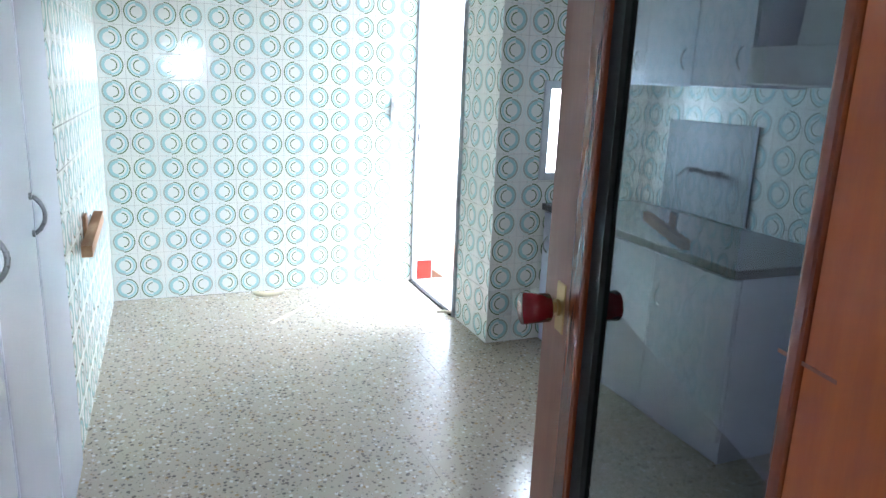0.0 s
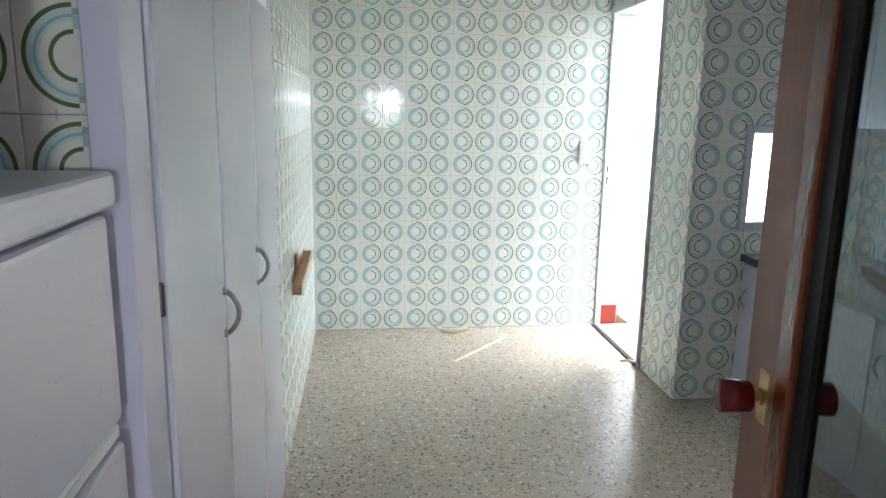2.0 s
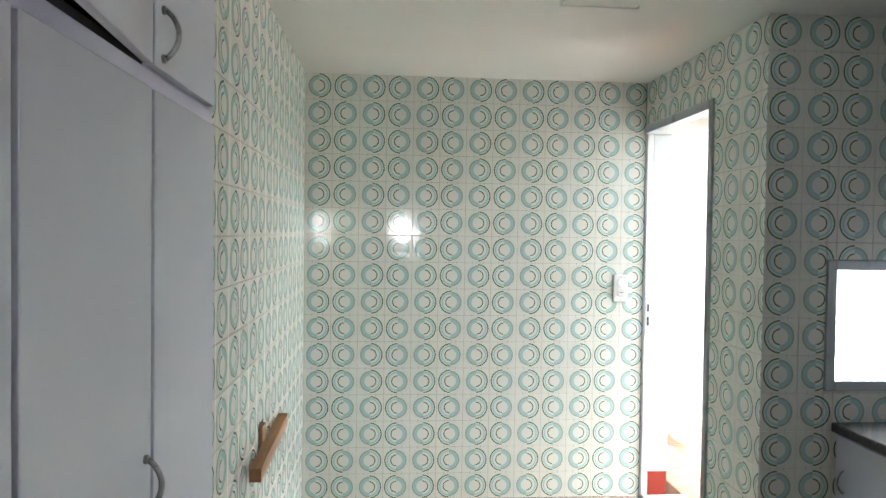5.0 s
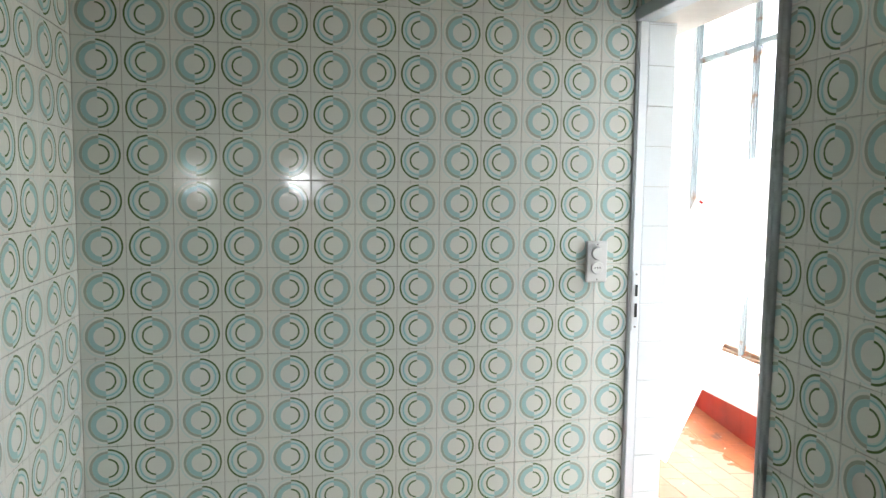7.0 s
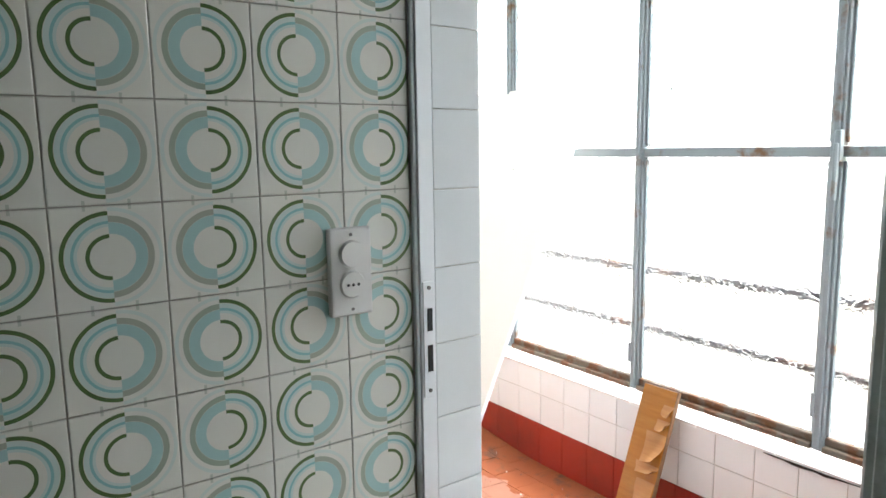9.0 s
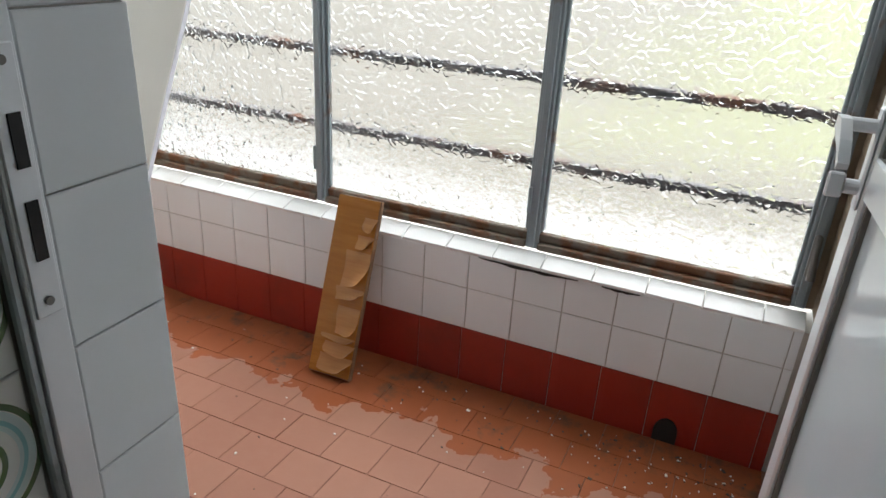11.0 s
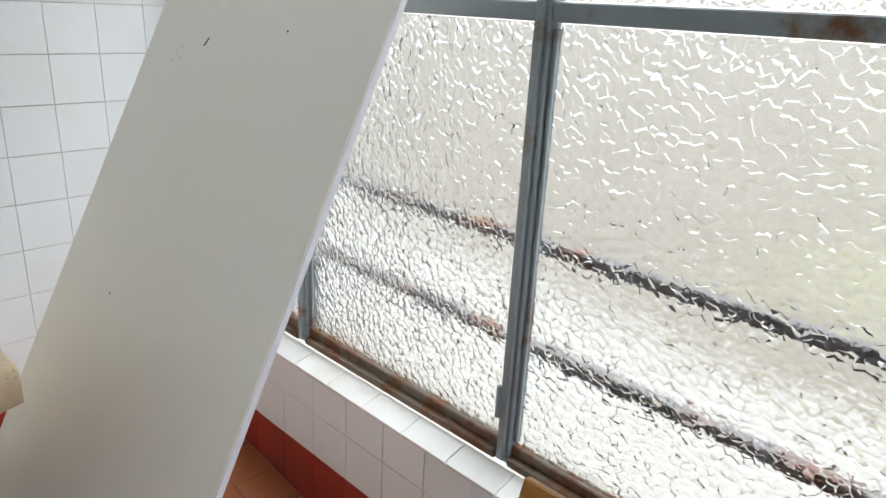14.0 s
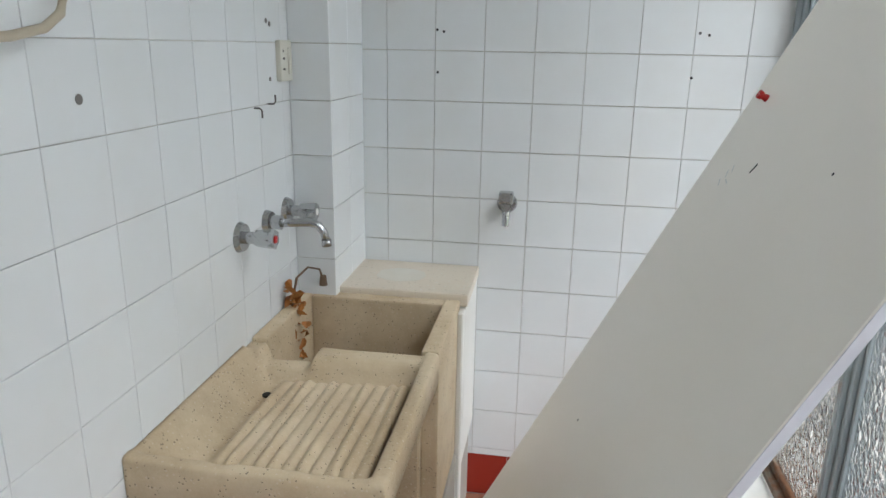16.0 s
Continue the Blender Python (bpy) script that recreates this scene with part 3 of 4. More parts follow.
    box(bm, 3.425 + rnd.uniform(-0.005, 0.005), 3.53, GN - 0.022, GN - 0.012 + rnd.uniform(-0.002, 0.002), z, z + 0.0551, 0.002)
box(bm, 3.532, 3.60, GN - 0.05, MULL[0] - 0.0192, 0.40, GC - 0.06)
solo("bare_plaster", bm, M_BROKEN, "rough brown bare plaster beside the window", "plaster", "structure")

# ---- gallery doorway ----
fr = thing("door_frame", 0, 0, 0, "grey metal frame of the gallery doorway with a strike plate", "door frame", kind="structure")
bm = boxed(XD - 0.004, XD + 0.005, DOOR1 - 0.010, DOOR1 + 0.0, 0.0, DTOP + 0.03, 0.002)
part("far_jamb", bm, M_FRAME, fr)
bm = boxed(XD + 0.005, XD + 0.0385, DOOR1 - 0.014, DOOR1 + 0.0, 0.0, DTOP + 0.03, 0.0015)
part("jamb_strip", bm, M_ALU, fr, "pale aluminium strip")
part("jamb_channel", boxed(XD + 0.0387, XD + 0.044, DOOR1 - 0.006, DOOR1 + 0.0, 0.0, DTOP, 0.0005), M_FRAME, fr)
bm = boxed(XD - 0.012, XD + 0.062, DOOR0 - 0.035, DOOR0 + 0.002, 0.0, DTOP + 0.045, 0.004)
box(bm, XD - 0.016, XD - 0.010, DOOR0 - 0.022, DOOR0 - 0.010, 0.0, DTOP + 0.04, 0.002)
part("near_jamb", bm, M_FRAME, fr)
bm = boxed(XD - 0.012, XD + 0.062, DOOR0 + 0.004, DOOR1 - 0.0, DTOP - 0.002, DTOP + 0.045, 0.003)
part("head", bm, M_FRAME, fr)
bm = boxed(XD + 0.009, XD + 0.0345, DOOR1 - 0.0165, DOOR1 - 0.0135, 0.946, 1.174, 0.001)
strike = part("strike_plate", bm, M_ALU, fr, "aluminium strike plate")
for z0, z1 in ((1.078, 1.122), (0.998, 1.050)):
    part("slot", boxed(XD + 0.018, XD + 0.029, DOOR1 - 0.018, DOOR1 - 0.0162, z0, z1), M_BLACK, strike)
for z in (0.960, 1.162):
    part("screw", cyled((XD + 0.022, DOOR1 - 0.0185, z), (XD + 0.022, DOOR1 - 0.016, z), 0.004, n=10), M_IRON, strike)

part("threshold_strip", boxed(XD - 0.022, XD + 0.012, DOOR0, DOOR1 - 0.014, 0.0, 0.011, 0.003), M_DARK, fr, "dark worn threshold strip")

# aluminium door leaf, open into the gallery
leaf_m = Matrix.Translation((2.11, 3.415, 0.0)) @ Matrix.Rotation(radians(4.4), 4, "Z")
leaf = thing("aluminium_door", m=leaf_m, label="open aluminium door with two glass panes and lever handle", category="door")
LW = 0.735
for x0, x1 in ((0.0, 0.055), (LW - 0.055, LW)):
    part("stile", boxed(x0, x1, -0.02, 0.02, 0.01, 2.08, 0.004), M_ALU, leaf)
for z0, z1 in ((0.01, 0.10), (0.93, 1.0), (2.02, 2.08)):
    part("rail", boxed(0.055, LW - 0.055, -0.019, 0.019, z0, z1, 0.004), M_ALU, leaf)
for z0, z1 in ((0.10, 0.93), (1.0, 2.02)):
    # these panes carry the sky's reflection as their own colour
    part("pane", boxed(0.052, LW - 0.052, -0.003, 0.003, z0 - 0.004, z1 + 0.004), M_SKYPANE, leaf).visible_shadow = False
    for x in (0.056, LW - 0.064):
        part("gasket", boxed(x, x + 0.008, -0.012, 0.012, z0, z1, 0.001), M_IRON, leaf)
han = part("handle", boxed(LW - 0.048, LW - 0.022, 0.019, 0.026, 0.91, 1.07, 0.004), M_ALU, leaf, "brushed aluminium lever handle")
bm = cyled((LW - 0.034, 0.025, 1.04), (LW - 0.034, 0.075, 1.04), 0.011, n=14)
prism(bm, [(LW - 0.022, 1.050), (LW - 0.022, 1.030), (LW - 0.085, 1.006), (LW - 0.105, 0.987), (LW - 0.11, 0.997), (LW - 0.085, 1.026), (LW - 0.05, 1.050)], "y", 0.062, 0.078)
part("lever", bm, M_ALU, han)
bm = cyled((LW - 0.034, 0.025, 0.945), (LW - 0.034, 0.045, 0.945), 0.012, n=14)
box(bm, LW - 0.039, LW - 0.029, 0.045, 0.07, 0.925, 0.965, 0.003)
part("thumb_turn", bm, M_ALU, han)

# ---- kitchen window by the worktop ----
kw = thing("window_1", 0, PIER + 0.02, 0, "small kitchen window with a grey frame", "window", kind="structure")
for n_, b_ in (("stile", (2.205, 2.245, -0.028, 0.02, 0.91, 1.43)), ("stile", (2.59, 2.63, -0.028, 0.02, 0.91, 1.43)),
               ("rail", (2.245, 2.59, -0.028, 0.02, 0.91, 0.95)), ("rail", (2.245, 2.59, -0.028, 0.02, 1.39, 1.43))):
    part(n_, boxed(*b_, 0.003), M_FRAME, kw)
part("pane", boxed(2.24, 2.595, -0.002, 0.002, 0.945, 1.395), M_HAMMER, kw, "hammered glass pane").visible_shadow = False
lamp = new("window_daylight", bpy.data.lights.new("window_daylight", "AREA"))
lamp.data.shape, lamp.data.size, lamp.data.size_y, lamp.data.energy = "RECTANGLE", 0.36, 0.45, 0.18
lamp.matrix_world = look((2.42, PIER + 0.10, 1.17), (2.42, 0, 1.17))
lamp2 = new("hall_daylight", bpy.data.lights.new("hall_daylight", "AREA"))
lamp2.data.shape, lamp2.data.size, lamp2.data.size_y, lamp2.data.energy = "RECTANGLE", 0.15, 0.17, 0.35
lamp2.matrix_world = look((0.70, -3.22, 1.55), (0.70, 0, 1.55))

# ---- ceiling lamp ----
cl = thing("ceiling_light", 1.155, 2.05, CEIL, "unlit white fluorescent ceiling fixture", "lamp")
part("body", prism(bmesh.new(), [(-0.092, 0.0), (0.20, 0.0), (0.165, -0.085), (-0.098, -0.085)], "y", -0.62, 0.62), M_LAMPBODY, cl)
part("end_cap", prism(bmesh.new(), [(-0.097, 0.0), (0.205, 0.0), (0.172, -0.088), (-0.103, -0.088)], "y", 0.62, 0.634), M_LAMPBODY, cl)
part("end_cap", prism(bmesh.new(), [(-0.097, 0.0), (0.205, 0.0), (0.172, -0.088), (-0.103, -0.088)], "y", -0.634, -0.62), M_LAMPBODY, cl)


# ---- built-in cabinets, each unit a thing ----
def loop_handle(parent, y, z, x=0.02):
    """An oval wire pull on two studs."""
    bm = bmesh.new()
    pts = [(x + 0.006 + 0.026 * math.sin(math.pi * k / 12) ** 0.7, y, z - 0.048 + 0.096 * k / 12) for k in range(13)]
    tube(bm, pts, 0.0058, 8)
    h = part("handle", bm, M_HANDLE, parent, "worn chrome loop handle", True)
    for s in (-1, 1):
        part("rosette", cyled((x, y, z + s * 0.048), (x + 0.007, y, z + s * 0.048), 0.009, n=12), M_HANDLE, h)


def cabinet(y0, y1, z0, z1, label, handle=None, ajar=0.0, hinges=()):
    """A carcass with one door, which stands ajar about its far edge by that many degrees."""
    c = thing("cabinet", 0, 0, 0, label, "cabinet", "built-in kitchen cabinets")
    bm = bmesh.new()
    for b_ in ((-0.60, -0.002, y0, y0 + 0.016, z0, z1), (-0.60, -0.002, y1 - 0.016, y1, z0, z1), (-0.60, -0.002, y0 + 0.016, y1 - 0.016, z0, z0 + 0.016),
               (-0.60, -0.002, y0 + 0.016, y1 - 0.016, z1 - 0.016, z1), (-0.60, -0.59, y0 + 0.016, y1 - 0.016, z0 + 0.016, z1 - 0.016)):
        box(bm, *b_)
    # the ajar unit's carcass is black, so shade in its gap is painted
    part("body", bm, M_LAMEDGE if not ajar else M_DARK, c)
    d = part("door", boxed(0.0, 0.02, 0.009, (y1 - y0) - 0.009, 0.003, z1 - z0 - 0.003, 0.0015), M_LAM, c)
    d.matrix_local = Matrix.Translation((0, y1, z0)) @ Matrix.Rotation(radians(ajar), 4, "Z") @ Matrix.Translation((0, y0 - y1, 0))
    if handle:
        loop_handle(d, handle[0] - y0, handle[1] - z0)
    for z in hinges:
        bm = cyled((0.012, -0.006, z - z0 - 0.026), (0.012, -0.006, z - z0 + 0.026), 0.0075, n=10)
        box(bm, -0.001, 0.006, -0.028, 0.002, z - z0 - 0.022, z - z0 + 0.022, 0.001)
        part("hinge", bm, M_IRON, d, "dark steel hinge")
    return c


YS = [0.74, 1.192, 1.683, 2.15]
cabinet(YS[0], YS[1], 0.055, 1.79, "tall white gloss cabinet door with loop handle", (1.165, 1.04), hinges=(1.68, 1.19, 0.72))
cabinet(YS[1], YS[2], 0.055, 1.79, "tall white gloss cabinet door with loop handle", (1.64, 1.036))
cabinet(YS[2], YS[3], 0.055, 1.79, "tall white gloss cabinet door reflecting the tiles")
UY = [-0.02, 0.36, 0.775, 1.192, 1.683, 2.15]
cabinet(UY[0], UY[1], 1.832, CEIL - 0.004, "white gloss upper cabinet over the refrigerator")
cabinet(UY[1], UY[2], 1.832, CEIL - 0.004, "white gloss upper cabinet over the refrigerator")
cabinet(UY[2], UY[3] - 0.012, 1.832, CEIL - 0.004, "white gloss upper cabinet with loop handle", (1.10, 1.92))
cabinet(UY[3] + 0.012, UY[4], 1.832, CEIL - 0.004, "white gloss upper cabinet standing slightly ajar", (1.31, 1.915), ajar=5.0)
cabinet(UY[4], UY[5], 1.832, CEIL - 0.004, "white gloss upper cabinet with loop handle", (1.735, 1.905))
solo("cabinet_rail", boxed(-0.62, 0.004, -0.02, 2.16, 1.794, 1.829, 0.002), M_LAMEDGE, "white enamelled rail below the upper cabinets", "trim", "structure")
solo("cabinet_soffit", boxed(-0.62, -0.002, -0.02, 0.64, 1.772, 1.792, 0.002), M_LAM, "glossy white panel above the refrigerator", "panel", "structure")
bm = boxed(-0.030, 0.016, 0.618, 0.722, 0.0, 1.792, 0.002)
solo("niche_post", bm, M_LAMEDGE, "lilac-white enamelled post beside the refrigerator", "trim", "structure")
solo("cabinet_plinth", boxed(-0.60, -0.004, 0.74, 2.15, 0.0, 0.05, 0.002), M_LAMEDGE, "white plinth under the tall cabinets", "trim", "structure")
solo("cabinet_end_post", boxed(-0.15, -0.001, 2.152, 2.2, 0.0, CEIL - 0.002, 0.001), M_LAMEDGE, "white filler strip at the cabinet end", "trim", "structure")

# refrigerator
fg = thing("refrigerator", -0.30, 0.29, 0.0, "old white two-door refrigerator in a tiled niche", "refrigerator")
part("body", boxed(-0.30, 0.25, -0.27, 0.27, 0.03, 1.37, 0.012, 2), M_ENAMEL, fg)
part("top", boxed(-0.31, 0.315, -0.285, 0.285, 1.357, 1.404, 0.012, 3), M_ENAMEL, fg, "white worktop cover")
part("upper_door", boxed(0.252, 0.305, -0.275, 0.275, 1.075, 1.350, 0.010, 3), M_ENAMEL, fg)
part("lower_door", boxed(0.252, 0.305, -0.275, 0.275, 0.06, 1.045, 0.010, 3), M_ENAMEL, fg)
part("door_trim", boxed(0.252, 0.300, -0.272, 0.272, 1.05, 1.07, 0.003), M_ALU, fg, "grey metal strip between the doors")
for sx in (-0.25, 0.2):
    for sy in (-0.22, 0.22):
        part("foot", cyled((sx, sy, 0.0), (sx, sy, 0.035), 0.02, n=12), M_IRON, fg)

# board stub fixed into the side wall
st = thing("wooden_batten", 0, 0, 0, "broken raw pine batten projecting from a hole in the tiles", "batten")
bm = bmesh.new()
prism(bm, [(2.66, 0.668), (3.26, 0.695), (3.26, 0.745), (2.66, 0.715)], "x", 0.012, 0.052)
part("batten", bm, M_STUB, st)
part("plug", boxed(-0.02, 0.014, 2.90, 2.965, 0.66, 0.79, 0.004), M_STUB, st, "splintered wooden plug")
part("hole", boxed(-0.003, 0.0008, 2.885, 2.98, 0.64, 0.80), M_BLACK, st)

# switch and socket plate on the end wall
sk = thing("wall_socket", 1.803, FAR, 1.211, "white wall plate with a round switch and socket", "socket")
bm = boxed(-0.041, 0.041, -0.016, 0.0, -0.078, 0.078, 0.006, 3)
pl = part("plate", bm, M_PLASTIC, sk)
part("push_button", cyled((0.0, -0.0165, 0.032), (0, -0.024, 0.032), 0.0245, 0.022, 24), M_PLASTIC, sk)
so = part("socket_disc", cyled((0.0, -0.0165, -0.022), (0, -0.021, -0.022), 0.0245, 0.022, 24), M_PLASTIC, sk)
for dx in (-0.010, 0.0, 0.010):
    part("pin_hole", cyled((dx, -0.0205, -0.022), (dx, -0.0218, -0.022), 0.0027, n=10), M_BLACK, so)
for z in (0.066, -0.066):
    part("screw", cyled((0, -0.0155, z), (0, -0.0172, z), 0.003, n=10), M_IRON, pl)

# ---- entrance door, open into the kitchen ----
ddir = Vector((-0.17, -0.985, 0)).normalized()
dm = Matrix.Translation((1.051, 0.806, 0)) @ Matrix((ddir, Vector((-ddir.y, ddir.x, 0)), Vector((0, 0, 1)))).transposed().to_4x4()
ed = thing("door_1", m=dm, label="open varnished wooden door with a large glass pane", category="door")
DW = 0.835


def bevel_stile(s0, s1, z0, z1):
    return boxed(s0, s1, -0.02, 0.02, z0, z1, 0.003)


# lock stile: its duller tone is painted light, the hinge stile's wood is plain
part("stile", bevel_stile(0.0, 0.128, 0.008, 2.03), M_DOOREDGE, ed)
part("stile", bevel_stile(DW - 0.135, DW, 0.008, 2.03), M_DOORWOOD, ed)
part("top_rail", bevel_stile(0.128, DW - 0.135, 1.92, 2.03), M_DOORWOOD, ed)
part("bottom_rail", bevel_stile(0.128, DW - 0.135, 0.008, 0.20), M_DOORWOOD, ed)
# solid black strip: the shade behind the bead, painted as a bar
part("rebate", boxed(0.182, 0.222, -0.012, 0.012, 0.225, 1.895), M_BLACK, ed, "black strip of painted shade along the glazing")
for s0, s1 in ((0.128, 0.182), (DW - 0.155, DW - 0.135)):
    part("bead", boxed(s0, s1, -0.024, 0.024, 0.20, 1.92, 0.005, 2), M_BEAD, ed)
for z0, z1 in ((0.20, 0.225), (1.895, 1.92)):
    part("bead", boxed(0.182, DW - 0.155, -0.022, 0.022, z0, z1, 0.004), M_DOORWOOD, ed)
# the pane's tint darkens the view, in place of a dimmer room behind
part("pane", boxed(0.182, DW - 0.153, -0.0025, 0.0025, 0.21, 1.91), M_DIMPANE, ed, "glass pane tinted for the dim room behind")
kb = part("lock_plate", boxed(0.068, 0.107, -0.0225, -0.019, 0.955, 1.05, 0.001), M_BRASS, ed, "tarnished brass lock plate")
part("lock_plate", boxed(0.068, 0.107, 0.019, 0.0225, 0.955, 1.05, 0.001), M_BRASS, ed, "tarnished brass lock plate")
for s in (-1, 1):
    kn = part("knob", cyled((0.0875, s * 0.045, 1.003), (0.0875, s * 0.096, 1.003), 0.027, 0.030, 22), M_KNOB, ed, "oxblood glazed cylindrical knob", True)
    bm = cyled((0.0875, s * 0.022, 1.003), (0.0875, s * 0.046, 1.003), 0.009, 0.012, 14)
    cyl(bm, (0.0875, s * 0.026, 1.003), (0.0875, s * 0.031, 1.003), 0.016, n=14)
    part("neck", bm, M_BRASS, kn)
for z in (0.3, 1.1, 1.8):
    part("hinge", cyled((DW + 0.004, -0.02, z - 0.045), (DW + 0.004, -0.02, z + 0.045), 0.007, n=10), M_BRASS, ed)
part("scratch", boxed(0.665, 0.745, -0.0206, -0.0195, 1.148, 1.152), M_DOOREDGE, ed)

# ---- worktop side ----
CX0, CY0, CY1 = 2.255, 1.50, PIER - 0.004


def base_unit(y0, y1):
    c = thing("base_cabinet", 0, 0, 0, "white kitchen base cabinet under the dark worktop", "cabinet", "base cabinets")
    part("body", boxed(CX0 + 0.02, XR, y0, y1, 0.0, 0.745), M_LAMEDGE, c)
    d = part("door", boxed(CX0, CX0 + 0.018, y0 + 0.004, y1 - 0.004, 0.09, 0.735, 0.002), M_LAM, c)
    bm = bmesh.new()
    tube(bm, [(CX0 - 0.004 - 0.024 * math.sin(math.pi * k / 10) ** 0.7, y1 - 0.06, 0.52 + 0.09 * k / 10) for k in range(11)], 0.004, 8)
    part("handle", bm, M_HANDLE, d, "worn chrome loop handle", True)


for a, b in ((1.50, 1.97), (1.97, 2.44), (2.44, 2.916)):
    base_unit(a, b)
solo("worktop", boxed(CX0 - 0.02, XR, CY0 - 0.01, CY1, 0.748, 0.785, 0.004), M_COUNTER, "dark granite kitchen worktop", "worktop")
for a, b in ((1.885, 2.22), (2.22, 2.56), (2.56, 2.90)):
    c = thing("wall_cabinet", 0, 0, 0, "white wall cabinet above the worktop", "cabinet", "wall cabinets")
    part("body", boxed(2.57, XR, a, b, 1.43, CEIL - 0.004), M_LAMEDGE, c)
    d = part("door", boxed(2.552, 2.57, a + 0.003, b - 0.003, 1.435, CEIL - 0.01, 0.002), M_LAM, c)
    bm = bmesh.new()
    tube(bm, [(2.546 - 0.024 * math.sin(math.pi * k / 10) ** 0.7, a + 0.05, 1.50 + 0.09 * k / 10) for k in range(11)], 0.004, 8)
    part("handle", bm, M_HANDLE, d, "worn chrome loop handle", True)
hd = thing("extractor_hood", 0, 0, 0, "white extractor hood on the tiled wall", "hood")
part("canopy", boxed(2.45, XR, 1.25, 1.80, 1.44, 1.58, 0.006), M_PLASTIC, hd)
part("chimney", prism(bmesh.new(), [(1.34, 1.58), (1.72, 1.58), (1.64, CEIL - 0.004), (1.42, CEIL - 0.004)], "x", 2.60, XR), M_PLASTIC, hd)
sp = thing("splash_panel", 0, 0, 0, "grey steel splash panel with a mixer tap", "panel")
part("sheet", boxed(XR - 0.012, XR - 0.001, 2.09, 2.70, 0.79, 1.26, 0.002), M_DULL, sp)
bm = cyled((XR - 0.012, 2.30, 1.02), (XR - 0.06, 2.30, 1.02), 0.014)
cyl(bm, (XR - 0.012, 2.45, 1.02), (XR - 0.06, 2.45, 1.02), 0.014)
tube(bm, [(XR - 0.05, 2.30, 1.02), (XR - 0.05, 2.375, 1.02), (XR - 0.05, 2.45, 1.02)], 0.010)
tube(bm, [(XR - 0.05, 2.375, 1.02), (XR - 0.15, 2.375, 1.04), (XR - 0.20, 2.375, 1.0)], 0.009)
part("mixer_tap", bm, M_CHROME, sp, "chrome mixer tap", True)

# ---- stone laundry sink ----
SX0, SX1, SY0, SY1, SZ = GL + 0.002, 2.668, 5.275, 6.15, 0.826
snk = thing("laundry_sink", 0, 0, 0, "cream cast-stone laundry sink with ribbed washboard", "sink")
SW, SV, SB = SX1 - SX0, 0.520, 5.795


def ease(a, b, x):
    f = min(1.0, max(0.0, (x - a) / (b - a)))
    return f * f * (3 - 2 * f)


def bed_height(u, v):
    return 0.764 + 0.020 * u / SW - 0.016 * v / 0.44


def tray_height(u, v):
    """Worn cast tray: a bank along the wall, thin rims, a sloping bed and a notched divider."""
    bed = bed_height(u, v) - 0.012 * math.exp(-((u - 0.086) / 0.020) ** 2)
    left = SZ - (SZ - bed + 0.02) * ease(0.004, 0.100, u) ** 0.8
    right = bed - 0.02 + (SZ - bed + 0.02) * ease(SW - 0.056, SW - 0.026, u)
    front = bed - 0.02 + (SZ - bed + 0.02) * (1 - ease(0.022, 0.058, v))
    crest = SZ - 0.010 - 0.040 * (ease(0.036, 0.056, u) - ease(0.150, 0.180, u))
    back = bed - 0.02 + (crest - bed + 0.02) * ease(0.440, 0.476, v)
    k = 170.0
    low_left = left - (left - bed) * ease(0.470, 0.492, v)
    parts_ = (bed, low_left, right, front, back)
    top = max(parts_)
    z = top + math.log(sum(math.exp(k * (q - top)) for q in parts_)) / k - 0.004
    z = min(z, SZ)
    round_ = 0.009
    for d in (v, SW - u):
        if d < round_:
            z -= round_ - math.sqrt(max(0.0, round_ ** 2 - (round_ - d) ** 2))
    chip = math.sin(31 * u + 3) * math.sin(17 * v + 1) + 0.5 * math.sin(83 * u + 2 * v) * math.sin(61 * v)
    z -= 0.003 * max(0.0, chip) * (1 if v < 0.05 or u > SW - 0.05 or v > 0.46 else 0)
    return z


bm = bmesh.new()
us = [0.0] + [SW * i / 76 for i in range(1, 76)] + [SW - 0.004, SW - 0.002, SW - 0.0006, SW]
vs_ = [0.0, 0.0006, 0.002, 0.004] + [SV * j / 72 for j in range(1, 73)]
sheet_ = [[bm.verts.new((SX0 + u, SY0 + v, tray_height(u, v))) for v in vs_] for u in us]
for p_, q_ in zip(sheet_, sheet_[1:]):
    for j in range(len(vs_) - 1):
        bm.faces.new((p_[j], q_[j], q_[j + 1], p_[j + 1]))
ext = bmesh.ops.extrude_face_region(bm, geom=bm.faces[:])
for v in ext["geom"]:
    if isinstance(v, bmesh.types.BMVert):
        f_ = (v.co.x - SX0) / SW
        v.co.z = 0.706 + 0.052 * f_ - (0.03 - 0.02 * f_) * max(0.0, v.co.y - SY0) / SV + 0.003 * math.sin(40 * v.co.x) * math.sin(23 * v.co.y)
for f in bm.faces:
    f.smooth = abs(f.normal.z) > 0.05
part("tray", bm, M_STONE, snk, "worn tray with thin rims", True)
for x0, x1 in ((SX0, SX0 + 0.040), (SX1 - 0.042, SX1)):
    bm = boxed(x0, x1, SB, SY1, 0.36, SZ - 0.003, 0.006, 2)
    part("side_wall", bm, M_STONE, snk)
part("back_wall", boxed(SX0 + 0.040, SX1 - 0.042, SY1 - 0.045, SY1, 0.36, SZ - 0.004, 0.006, 2), M_STONE, snk)
part("basin_floor", boxed(SX0 + 0.040, SX1 - 0.042, SB, SY1 - 0.045, 0.40, 0.44, 0.004), M_STONE, snk)
part("basin_front", boxed(SX0 + 0.040, SX1 - 0.042, SB - 0.02, SB + 0.012, 0.36, 0.755, 0.004), M_STONE, snk)
# washboard of eleven rounded ribs running towards the divider
bm = bmesh.new()
